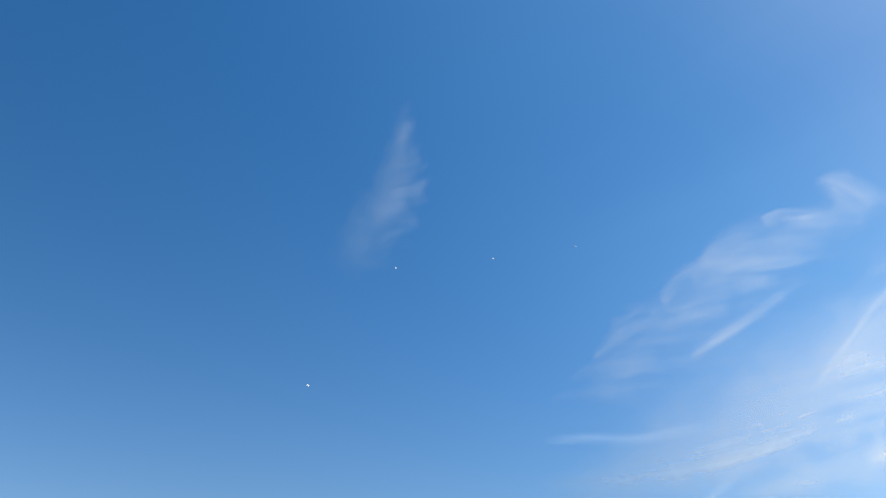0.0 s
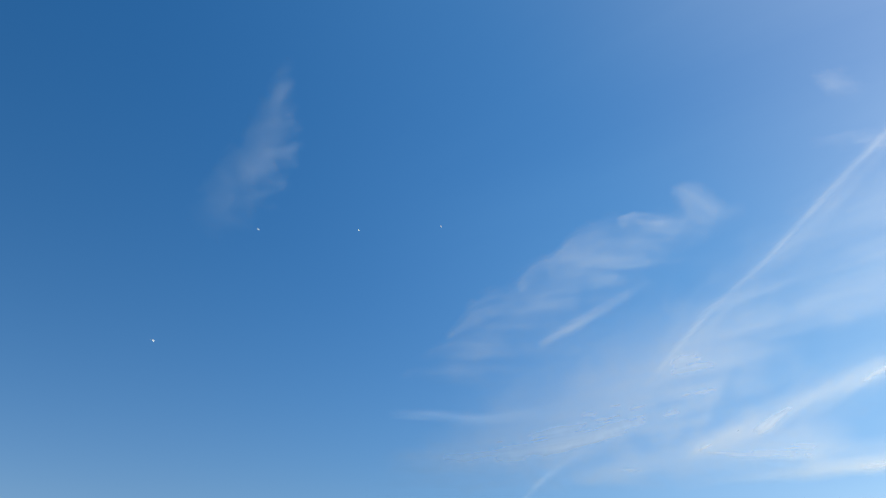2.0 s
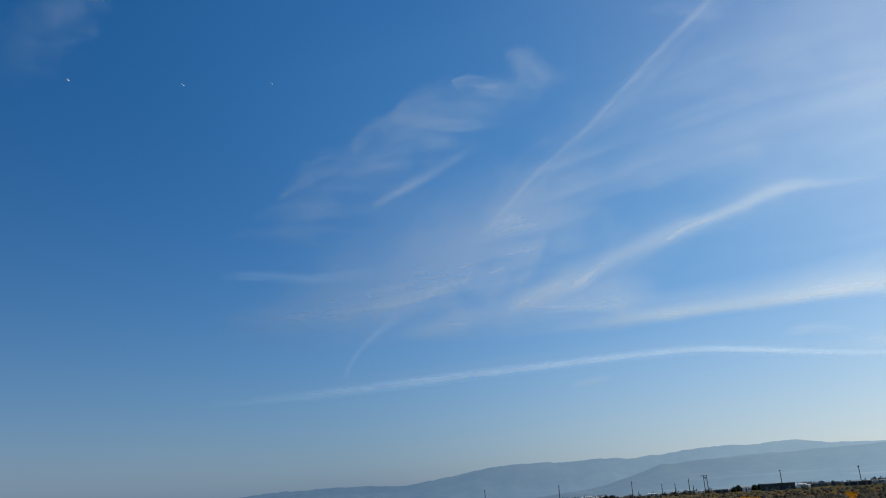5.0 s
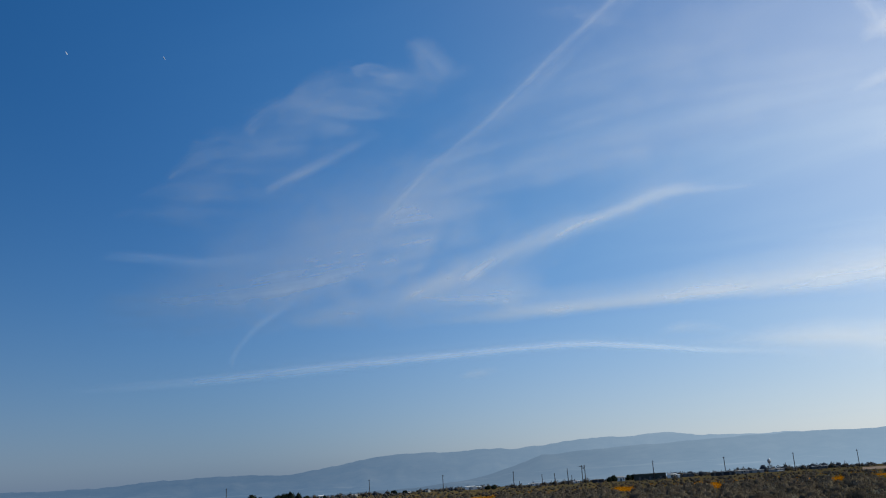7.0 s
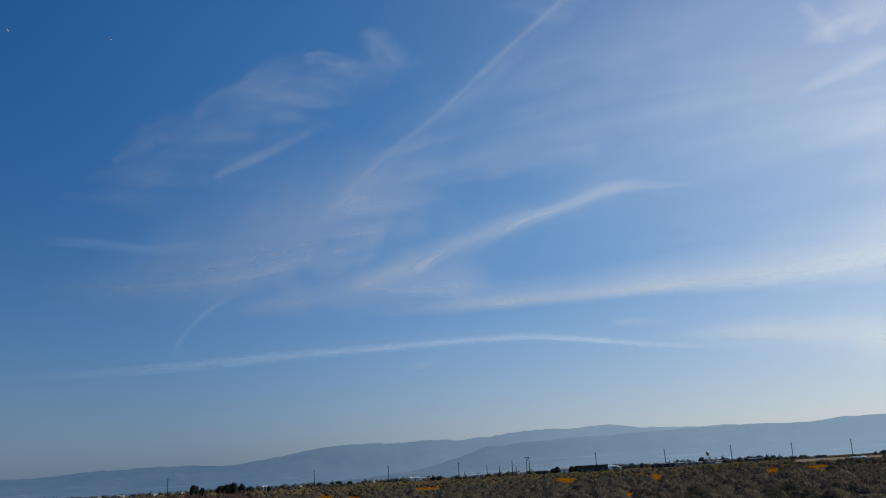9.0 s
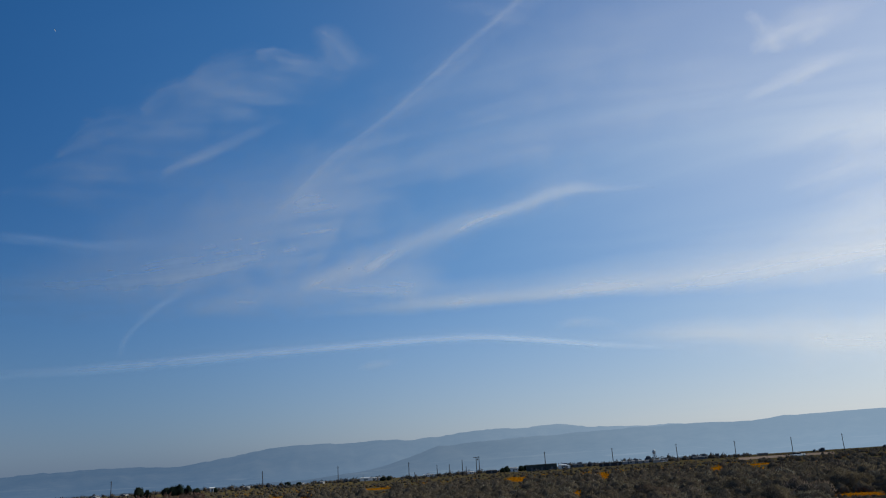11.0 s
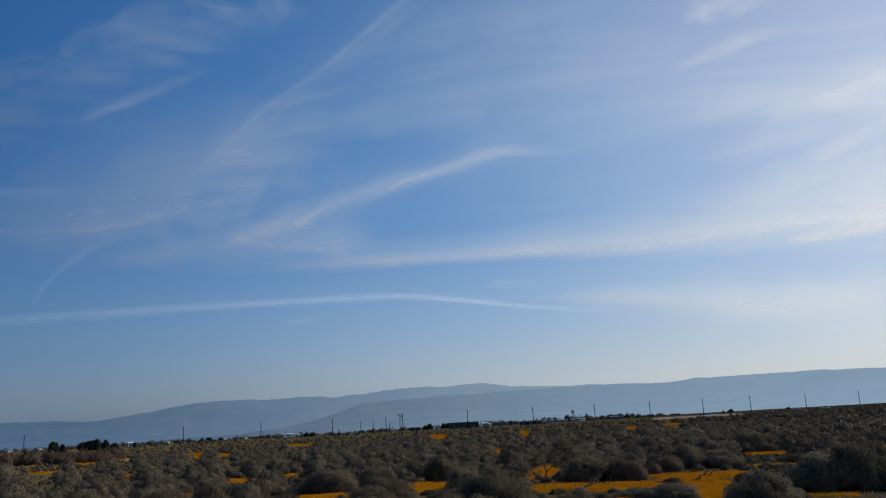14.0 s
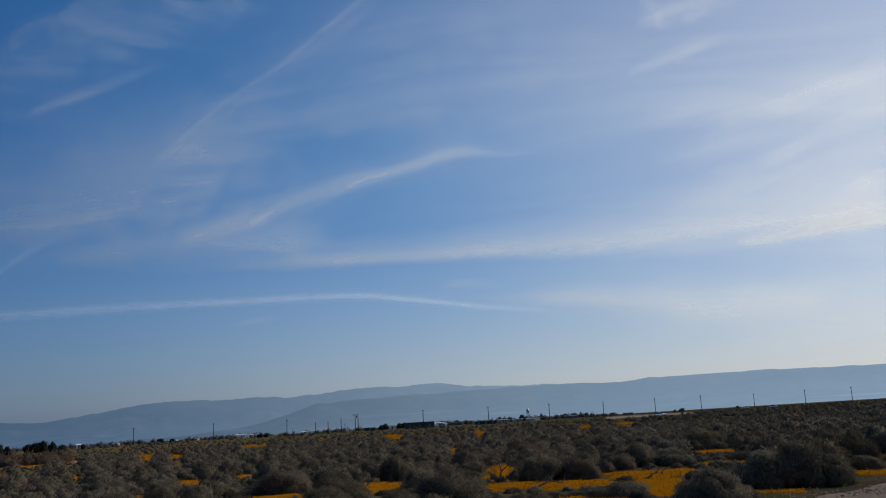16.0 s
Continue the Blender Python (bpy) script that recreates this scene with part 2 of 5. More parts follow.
def ground_material():
    m = Nodes("desert_soil")
    co = m.add("NewGeometry").outputs["Position"]
    broad, mid, fine = m.noise(co, 0.02, 4), m.noise(co, 0.6, 5), m.noise(co, 9.0, 6, 0.65)
    soil = m.ramp(m.math("ADD", m.math("MULTIPLY", mid, 0.5), m.math("MULTIPLY", fine, 0.5)),
                  [(0.3, (0.075, 0.05, 0.028)), (0.5, (0.15, 0.10, 0.055)), (0.72, (0.24, 0.165, 0.10))])
    grass = m.ramp(fine, [(0.3, (0.055, 0.055, 0.022)), (0.7, (0.15, 0.13, 0.05))])
    col = m.mix(m.span(m.noise(co, 0.9, 4), 0.42, 0.58), soil, grass)
    bloom = m.mix(m.span(m.noise(co, 14.0, 3), 0.4, 0.6), (0.30, 0.135, 0.01), (0.12, 0.08, 0.025))
    col = m.mix(m.span(m.math("ADD", m.noise(co, 0.11, 4), m.math("MULTIPLY", broad, 0.3)), 0.72, 0.78), col, bloom)
    bs = m.add("BsdfDiffuse", Color=col, Roughness=0.9)
    bp = m.add("Bump", Strength=0.6, Distance=0.05, Height=fine)
    m.put(bs, "Normal", bp.outputs[0])
    return m.end(bs.outputs[0])


def shaded_twig_material():
    """The dense grey-brown inner mass of small dry twigs of a shrub, coloured darker than most leaves for the shade
    inside.
    """
    m = Nodes("shaded_twig_mass")
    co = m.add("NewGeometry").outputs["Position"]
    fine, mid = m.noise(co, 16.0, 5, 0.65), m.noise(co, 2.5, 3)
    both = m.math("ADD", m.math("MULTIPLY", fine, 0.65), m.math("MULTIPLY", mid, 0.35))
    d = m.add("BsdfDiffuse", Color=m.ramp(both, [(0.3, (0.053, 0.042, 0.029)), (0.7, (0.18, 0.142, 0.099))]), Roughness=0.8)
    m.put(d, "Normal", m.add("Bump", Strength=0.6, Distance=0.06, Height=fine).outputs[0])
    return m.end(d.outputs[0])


SHADED_TWIGS = shaded_twig_material()


def bloom_material():
    m = Nodes("yellow_flower_carpet")
    co = m.add("NewGeometry").outputs["Position"]
    fine, mid = m.noise(co, 30.0, 4, 0.7), m.noise(co, 1.6, 4)
    col = m.ramp(fine, [(0.25, (0.26, 0.098, 0.006)), (0.5, (0.43, 0.155, 0.006)), (0.8, (0.54, 0.215, 0.009))])
    thin = m.mix(m.span(fine, 0.4, 0.6), (0.09, 0.065, 0.025), (0.28, 0.13, 0.01))
    col = m.mix(m.span(mid, 0.58, 0.7), col, thin)
    d = m.add("BsdfDiffuse", Color=col, Roughness=0.7)
    bp = m.add("Bump", Strength=0.7, Distance=0.04, Height=fine)
    m.put(d, "Normal", bp.outputs[0])
    return m.end(d.outputs[0])


SOIL, BLOOM = ground_material(), bloom_material()
PETAL = leaf_material("yellow_petals", (0.32, 0.125, 0.006), (0.55, 0.235, 0.009), 0.3)


def sand_material():
    m = Nodes("pale_sand")
    co = m.add("NewGeometry").outputs["Position"]
    fine = m.noise(co, 22.0, 6, 0.65)
    both = m.math("ADD", m.math("MULTIPLY", m.noise(co, 1.5, 4), 0.5), m.math("MULTIPLY", fine, 0.5))
    d = m.add("BsdfDiffuse", Color=m.ramp(both, [(0.3, (0.31, 0.205, 0.13)), (0.7, (0.56, 0.39, 0.265))]), Roughness=0.9)
    m.put(d, "Normal", m.add("Bump", Strength=0.6, Distance=0.05, Height=fine).outputs[0])
    return m.end(d.outputs[0])


SAND = sand_material()


# ---- mesh helpers ----
def mesh_from(name, verts, faces, material, smooth=False):
    me = bpy.data.meshes.new(name)
    me.from_pydata([tuple(map(float, v)) for v in verts], [], [tuple(map(int, f)) for f in faces])
    me.materials.append(material)
    if smooth:
        me.shade_smooth()
    me.update()
    return me


def quads_mesh(name, corners, material, normals=None, core=None, core_material=None):
    """One mesh of loose four-cornered leaves; corners is an array (n, 4, 3). normals: one a leaf, of the soft mass that it is part of.
    core: vertices, four-cornered faces and normals of the dense inner mass of twigs."""
    verts = np.asarray(corners, dtype=np.float32).reshape(-1, 3)
    loops = np.arange(len(verts), dtype=np.int32)
    facing = None if normals is None else np.repeat(normals, 4, axis=0)
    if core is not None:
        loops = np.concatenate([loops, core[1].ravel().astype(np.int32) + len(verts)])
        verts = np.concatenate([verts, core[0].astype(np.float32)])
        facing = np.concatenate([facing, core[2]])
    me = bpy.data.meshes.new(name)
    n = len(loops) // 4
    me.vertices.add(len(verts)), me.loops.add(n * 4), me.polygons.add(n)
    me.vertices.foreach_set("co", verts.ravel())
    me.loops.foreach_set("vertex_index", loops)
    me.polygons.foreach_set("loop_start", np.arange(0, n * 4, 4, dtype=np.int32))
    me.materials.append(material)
    # the core's own darker colour carries the shade within the shrub
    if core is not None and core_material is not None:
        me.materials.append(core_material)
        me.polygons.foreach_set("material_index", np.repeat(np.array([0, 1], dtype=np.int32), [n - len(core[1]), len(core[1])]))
    me.update(calc_edges=True)
    if facing is not None:
        me.normals_split_custom_set_from_vertices(facing.astype(np.float32))
    return me


def part(name, bm, material, parent, label=""):
    """Links a bmesh as one mesh object under a thing or a part."""
    me = bpy.data.meshes.new(name)
    bm.to_mesh(me)
    bm.free()
    me.materials.append(material)
    ob = new(name, me)
    ob.parent = parent
    return tagged(ob, label)


def mesh_part(name, me, parent, label=""):
    ob = new(name, me)
    ob.parent = parent
    return tagged(ob, label)


def thing(name, m, label, category, group="", kind=""):
    ob = new(name)
    ob.matrix_world = m
    return tagged(ob, label, category, group, kind)


def box(bm, x0, y0, z0, x1, y1, z1, bevel=0.0):
    made = bmesh.ops.create_cube(bm, size=1.0, matrix=Matrix.LocRotScale(((x0 + x1) / 2, (y0 + y1) / 2, (z0 + z1) / 2), None, (x1 - x0, y1 - y0, z1 - z0)))
    if bevel:
        edges = list({e for v in made["verts"] for e in v.link_edges})
        bmesh.ops.bevel(bm, geom=edges, offset=bevel, segments=1, affect="EDGES")
    return bm


def rod(bm, a, b, r0, r1, sides=6):
    """A tapered rod from a to b."""
    a, b = Vector(a), Vector(b)
    way = b - a
    m = Matrix.Translation((a + b) / 2) @ way.to_track_quat("Z", "Y").to_matrix().to_4x4()
    bmesh.ops.create_cone(bm, cap_ends=True, segments=sides, radius1=r0, radius2=r1, depth=way.length, matrix=m)
    return bm


def turned(bm, profile, sides=16):
    """A solid of revolution round z from (radius, height) pairs."""
    rings = [[bm.verts.new((r * math.cos(2 * math.pi * k / sides), r * math.sin(2 * math.pi * k / sides), z)) for k in range(sides)] for r, z in profile]
    for low, up in zip(rings, rings[1:]):
        for k in range(sides):
            bm.faces.new((low[k], low[(k + 1) % sides], up[(k + 1) % sides], up[k]))
    bm.faces.new(reversed(rings[0])), bm.faces.new(rings[-1])
    return bm


# ---- ground: one sheet to the horizon ----
def swell(x, y):
    """Low swells of the flat, at most some centimetres near by."""
    return 0.12 * noise.noise((x * 0.02, y * 0.02, 4))


def build_ground():
    radii = [0.0] + [1.5 * 1.075 ** k for k in range(112)]
    radii = [r for r in radii if r < 4800] + [4900]
    spokes, verts, faces = 192, [(0, 0, 0)], []
    for r in radii[1:]:
        for k in range(spokes):
            a = 2 * math.pi * k / spokes
            x, y = r * math.sin(a), r * math.cos(a)
            verts.append((x, y, swell(x, y) if r < 600 else 0.0))
    for k in range(spokes):
        faces.append((0, 1 + (k + 1) % spokes, 1 + k))
    for j in range(len(radii) - 2):
        o = 1 + j * spokes
        for k in range(spokes):
            n = (k + 1) % spokes
            faces.append((o + k, o + n, o + spokes + n, o + spokes + k))
    ob = new("ground", mesh_from("ground", verts, faces, SOIL, True))
    return tagged(ob, "dry sandy desert soil with sparse spring grass", "ground", kind="structure")


build_ground()


# ---- far hills ----
def skyline(points, az):
    xs, ys = zip(*points)
    return float(np.interp(az, xs, ys))


def build_range(name, label, points, near, far, material, seed, rough):
    """A hill range as a relief: it climbs from its foot to a wavering ridge and falls behind it."""
    az0, az1, cols, rows = points[0][0], points[-1][0], 420, 26
    verts, faces = [], []
    for i in range(cols + 1):
        az = az0 + (az1 - az0) * i / cols
        top = skyline(points, az) + rough * (noise.fractal((az * 0.55, seed, 0), 0.9, 2.1, 5) + 0.35 * noise.noise((az * 4.0, seed, 9)))
        ridge = far * math.tan(radians(max(top, 0.02))) + EYE
        for j in range(rows + 1):
            u = j / rows
            d = near + (far - near) * u
            spur = noise.fractal((az * 0.7 + 0.15 * u, u * 1.6, seed), 0.8, 2.0, 5)
            rise = u ** 1.7 * (1 + 0.38 * spur * (1 - u) * 2)
            p = on_ground(az, d)
            verts.append((p.x, p.y, max(0.0, ridge * rise) - (0.5 if j == 0 else 0)))
        p = on_ground(az, far * 1.04)
        verts.append((p.x, p.y, 0))
    step = rows + 2
    for i in range(cols):
        for j in range(rows + 1):
            o = i * step + j
            faces.append((o, o + step, o + step + 1, o + 1))
    ob = new(name, mesh_from(name, verts, faces, material, True))
    return tagged(ob, label, "hills", kind="structure")


FAR_RIDGE = [(-97.9, 1.2), (-78.3, 1.5), (-58.7, 1.3), (-44.1, 1.3), (-39.2, 1.5), (-37.2, 1.65), (-32.4, 1.6), (-31.5, 1.45), (-28.5, 1.95), (-24.9, 2.4), (-18.5, 2.45),
             (-16.3, 2.35), (-12.2, 2.65), (-6.0, 2.75), (-2.9, 2.32), (1.0, 2.25), (2.0, 2.2), (7.8, 1.8), (19.6, 1.4)]
NEAR_RIDGE = [(-56, 0.02), (-45, 0.08), (-41, 0.06), (-35.5, 0.08), (-29.5, 0.08), (-24.5, 0.16), (-22.0, 0.28), (-19.5, 0.5), (-17.8, 0.8), (-16.2, 1.25), (-14.3, 1.85), (-8.4, 2.05), (-2.9, 2.15), (2.7, 2.2), (5.3, 2.06),
              (9.2, 2.22), (14.5, 2.2), (16.8, 2.15), (22.4, 2.0), (29.4, 2.0), (44.1, 1.6), (68.5, 1.2), (107.7, 0.8)]
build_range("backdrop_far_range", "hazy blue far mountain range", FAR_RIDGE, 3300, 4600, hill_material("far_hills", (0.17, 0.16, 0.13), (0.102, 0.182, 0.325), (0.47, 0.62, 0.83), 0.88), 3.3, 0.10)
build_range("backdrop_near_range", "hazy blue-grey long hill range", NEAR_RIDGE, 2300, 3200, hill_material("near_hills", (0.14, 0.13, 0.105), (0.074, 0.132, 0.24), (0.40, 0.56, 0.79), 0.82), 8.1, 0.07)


# ---- clouds ----
def ribbon(name, material, spine, dist):
    """A thin strip of cloud along a spine of (az, el, half-width) in degrees, on the vault of the sky."""
    pts = [Vector(p) for p in spine]
    ext = [2 * pts[0] - pts[1]] + pts + [2 * pts[-1] - pts[-2]]
    line = []
    for i in range(1, len(ext) - 2):
        a, b, c, d = ext[i - 1:i + 3]
        for k in range(14):
            t = k / 14
            line.append(0.5 * (2 * b + (c - a) * t + (2 * a - 5 * b + 4 * c - d) * t * t + (3 * b - a - 3 * c + d) * t ** 3))
    line.append(pts[-1])
    across, n = 8, len(line)
    verts, faces, uv_band, uv_fibre = [], [], [], []
    last, run = (0.0, 1.0), 7.3 * dist + 11.0 * spine[0][0]
    for i, p in enumerate(line):
        q, r = line[max(i - 1, 0)], line[min(i + 1, n - 1)]
        flat = math.cos(radians(p.y))
        tx, ty = (r.x - q.x) * flat, r.y - q.y
        size = math.hypot(tx, ty) or 1.0
        nx, ny = -ty / size, tx / size
        if (nx * last[0] + ny * last[1]) < 0:
            nx, ny = -nx, -ny
        last = (nx, ny)
        run += math.hypot((p.x - q.x) * flat, p.y - q.y)
        for j in range(across + 1):
            v = 2 * j / across - 1
            wide = v * p.z * 1.7
            az, el = p.x + nx * wide / flat, p.y + ny * wide
            verts.append(heading(az, el, dist + 12 * (1 - v * v)))
            uv_band.append((i / (n - 1), v)), uv_fibre.append((run, wide))
    w = across + 1
    for i in range(n - 1):
        for j in range(across):
            faces.append((i * w + j, i * w + j + 1, (i + 1) * w + j + 1, (i + 1) * w + j))
    me = mesh_from(name, verts, faces, material, True)
    for layer_name, values in (("band", uv_band), ("fibre", uv_fibre)):
        layer = me.uv_layers.new(name=layer_name)
        for loop in me.loops:
            layer.data[loop.index].uv = values[loop.vertex_index]
    return me


def cloud(name, label, *pieces):
    """A cloud: one strip, or several that hang together as its parts. Pieces: part name, material, spine, distance."""
    if len(pieces) == 1:
        return tagged(new(name, ribbon(name, *pieces[0][1:])), label, "cloud", "clouds in the sky")
    ob = thing(name, Matrix(), label, "cloud", "clouds in the sky")
    for part_name, *rest in pieces:
        mesh_part(part_name, ribbon(part_name, *rest), ob)
    return ob


def build_clouds():
    C = cloud_material
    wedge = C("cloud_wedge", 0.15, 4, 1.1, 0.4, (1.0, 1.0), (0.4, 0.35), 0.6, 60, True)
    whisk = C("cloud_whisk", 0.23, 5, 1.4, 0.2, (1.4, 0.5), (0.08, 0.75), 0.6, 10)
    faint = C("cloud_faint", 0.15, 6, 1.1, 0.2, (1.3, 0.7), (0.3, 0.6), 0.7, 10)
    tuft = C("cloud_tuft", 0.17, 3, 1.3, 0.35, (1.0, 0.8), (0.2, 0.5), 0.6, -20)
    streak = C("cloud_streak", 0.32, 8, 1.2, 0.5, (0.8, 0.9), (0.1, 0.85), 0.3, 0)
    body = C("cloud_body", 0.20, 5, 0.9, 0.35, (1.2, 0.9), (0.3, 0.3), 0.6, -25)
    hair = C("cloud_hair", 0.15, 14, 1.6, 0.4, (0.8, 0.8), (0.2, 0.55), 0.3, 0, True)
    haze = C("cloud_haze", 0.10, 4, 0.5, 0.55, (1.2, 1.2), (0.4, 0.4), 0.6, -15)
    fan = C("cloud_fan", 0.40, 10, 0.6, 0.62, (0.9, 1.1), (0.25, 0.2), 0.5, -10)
    cloud("cirrus_cloud", "small faint wedge of white cirrus",
          ("wisp", wedge, [(-54.0, 40.2, 0.35), (-54.1, 37.7, 0.77), (-54.2, 35.4, 1.31), (-54.6, 33.2, 1.77), (-55.8, 30.9, 1.93), (-57.3, 28.9, 1.69), (-58.9, 26.8, 1.23)], 4700))
    cloud("cirrus_cloud", "large ragged hooked cirrus combed into faint wisps",
          ("veil", body, [(-40.6, 18.8, 1.16), (-37.2, 20.7, 1.77), (-33.3, 22.5, 2.31), (-29.3, 24.9, 2.39), (-25.0, 26.7, 1.77), (-20.6, 28.1, 1.31), (-17.9, 28.6, 0.85)], 4704),
          ("tuft", tuft, [(-22.4, 30.4, 0.39), (-20.9, 29.8, 0.85), (-19.7, 28.9, 1.08), (-18.4, 28.3, 0.69), (-16.6, 28.4, 0.31)], 4700),
          ("wisp", whisk, [(-26.6, 28.7, 0.27), (-25.1, 28.7, 0.46), (-23.4, 28.2, 0.54), (-21.7, 27.9, 0.46), (-19.3, 28.1, 0.31)], 4698),
          ("wisp", whisk, [(-31.2, 26.2, 0.31), (-30.1, 26.9, 0.77), (-28.4, 27.3, 1.23), (-26.0, 27.5, 1.39), (-23.2, 27.3, 1.00)], 4694),
          ("wisp", whisk, [(-34.5, 24.4, 0.27), (-33.3, 25.1, 0.69), (-31.4, 25.5, 1.23), (-28.4, 25.8, 1.62), (-24.2, 26.0, 1.31)], 4690),
          ("wisp", whisk, [(-40.0, 21.0, 0.27), (-38.4, 21.8, 0.62), (-37.0, 22.7, 1.08), (-35.2, 23.0, 1.46), (-32.5, 22.3, 1.46), (-29.3, 22.3, 1.00)], 4686),
          ("wisp", faint, [(-41.8, 19.6, 0.27), (-39.9, 20.2, 0.62), (-37.5, 20.2, 1.00), (-34.5, 19.8, 1.16), (-31.0, 20.0, 0.92)], 4682),
          ("wisp", faint, [(-43.3, 18.4, 0.23), (-40.6, 18.7, 0.54), (-37.1, 18.5, 0.85), (-32.9, 18.3, 1.00), (-29.4, 18.6, 0.77)], 4678),
          ("streak", streak, [(-33.1, 20.4, 0.19), (-31.8, 21.1, 0.35), (-29.6, 22.1, 0.46), (-27.4, 23.2, 0.39), (-25.4, 24.1, 0.27), (-23.4, 24.6, 0.19)], 4674))
    cloud("cirrus_cloud", "combed fan of faint white cirrus wisps",
          ("veil", haze, [(-41.4, 15.6, 1.54), (-36.0, 16.9, 3.08), (-30.2, 18.4, 4.24), (-23.6, 19.8, 4.62), (-16.8, 21.0, 4.24), (-10.0, 21.9, 3.08)], 4672),
          ("veil", haze, [(-46.7, 9.4, 0.62), (-41.5, 11.5, 1.16), (-34.5, 12.8, 1.46), (-26.4, 14.0, 1.46), (-20.4, 14.2, 1.00)], 4676),
          ("veil", fan, [(-44.9, 12.2, 0.85), (-40.2, 12.9, 1.69), (-35.9, 13.9, 2.77), (-31.4, 15.3, 3.70), (-26.6, 17.2, 3.77), (-20.3, 19.2, 3.39), (-14.3, 21.2, 2.39)], 4668),
          ("wisp", hair, [(-44.0, 15.9, 0.23), (-40.7, 15.9, 0.35), (-37.1, 15.6, 0.39), (-33.7, 15.9, 0.46), (-29.4, 16.5, 0.62)], 4664),
          ("wisp", fan, [(-31.8, 11.7, 0.62), (-27.6, 12.2, 1.08), (-22.4, 12.7, 1.46), (-17.5, 13.1, 1.54), (-12.2, 13.3, 1.16)], 4652))
    line = C("contrail_long", 0.13, 7, 1.3, 0.5, (1.0, 0.9), (0.10, 0.02), 0.35, 0)
    line_fringe = C("contrail_long_fringe", 0.08, 8, 0.9, 0.5, (1.0, 1.0), (0.15, 0.02), 0.4, 0)
    cloud("contrail", "long straight white contrail spreading thin",
          ("core", line, [(-26.4, 16.6, 0.10), (-25.1, 18.0, 0.16), (-23.6, 19.4, 0.20), (-21.4, 21.4, 0.23), (-19.0, 23.1, 0.23), (-16.5, 24.7, 0.21), (-12.8, 27.4, 0.21), (-9.9, 29.3, 0.21), (-7.0, 31.0, 0.23), (-3.2, 33.2, 0.25), (2.7, 36.3, 0.28)], 4644),
          ("fringe", line_fringe, [(-26.2, 16.3, 0.37), (-24.8, 17.7, 0.56), (-23.4, 19.2, 0.68), (-21.2, 21.2, 0.81), (-18.8, 22.9, 0.81), (-16.3, 24.5, 0.74), (-12.5, 27.1, 0.74), (-9.7, 29.1, 0.74), (-6.8, 30.7, 0.81), (-2.9, 33.0, 0.87), (2.9, 36.1, 0.99)], 4646))
    hook = C("contrail_hook", 0.13, 5, 1.3, 0.6, (0.9, 0.9), (0.25, 0.4), 0.3, 0, True)
    cloud("contrail", "short faint bent white contrail",
          ("trail", hook, [(-35.2, 8.3, 0.16), (-34.9, 9.6, 0.19), (-34.1, 10.6, 0.22), (-33.2, 11.5, 0.24), (-32.1, 12.3, 0.30), (-31.0, 13.2, 0.35), (-29.5, 14.3, 0.39)], 4640))
    wide = C("contrail_wide", 0.39, 6, 0.8, 0.55, (0.9, 1.1), (0.12, 0.3), 0.5, 12)
    wide_fringe = C("contrail_wide_fringe", 0.19, 8, 0.6, 0.45, (1.0, 1.1), (0.2, 0.35), 0.5, 12)
    cloud("contrail", "wide feathered white contrail",
          ("core", wide, [(-24.8, 13.0, 0.62), (-21.1, 13.8, 0.85), (-18.2, 14.7, 0.84), (-15.2, 15.8, 0.86), (-11.8, 16.9, 0.67), (-9.3, 17.4, 0.48), (-7.0, 17.9, 0.46), (-4.9, 18.5, 0.50), (-3.1, 18.7, 0.46), (-0.4, 18.3, 0.25), (3.3, 18.0, 0.11)], 4630),
          ("fringe", wide_fringe, [(-24.7, 13.1, 1.39), (-21.1, 13.9, 1.81), (-18.2, 14.9, 1.91), (-15.2, 16.0, 1.97), (-11.8, 17.1, 1.54), (-9.3, 17.5, 1.10), (-7.0, 18.0, 1.05), (-4.9, 18.7, 1.15), (-3.1, 18.9, 1.05), (-0.4, 18.4, 0.57), (3.3, 18.1, 0.26)], 4632))
    sheet = C("contrail_sheet", 0.22, 14, 0.6, 0.7, (0.7, 1.1), (0.3, 0.0), 0.2, 0)
    sheet_fringe = C("contrail_sheet_fringe", 0.34, 14, 0.5, 0.6, (0.5, 1.4), (0.3, 0.0), 0.25, 0)
    cloud("contrail", "broad white contrail with a soft upper edge",
          ("core", sheet, [(-23.9, 11.2, 0.25), (-20.3, 11.3, 0.36), (-17.2, 11.4, 0.42), (-14.1, 11.6, 0.47), (-8.5, 11.7, 0.45), (-4.5, 11.7, 0.49), (-0.4, 11.8, 0.57), (3.5, 11.9, 0.70), (7.5, 12.0, 0.85), (11.3, 12.1, 1.02), (16.1, 12.2, 1.19), (21.2, 12.2, 1.40), (26.6, 12.2, 1.57)], 4620),
          ("fringe", sheet_fringe, [(-24.0, 11.7, 0.53), (-20.3, 11.8, 0.75), (-17.2, 11.9, 0.89), (-14.1, 12.1, 0.97), (-8.5, 12.2, 0.93), (-4.4, 12.3, 1.02), (-0.4, 12.4, 1.19), (3.6, 12.4, 1.46), (7.5, 12.5, 1.77), (11.4, 12.7, 2.13), (16.1, 12.7, 2.48), (21.3, 12.7, 2.92), (26.7, 12.6, 3.28)], 4622))
    low = C("contrail_low", 0.23, 14, 0.8, 0.75, (0.8, 0.9), (0.25, 0.25), 0.2, 0, True)
    low_fringe = C("contrail_low_fringe", 0.09, 12, 0.6, 0.5, (1.0, 1.0), (0.3, 0.3), 0.3, 0)
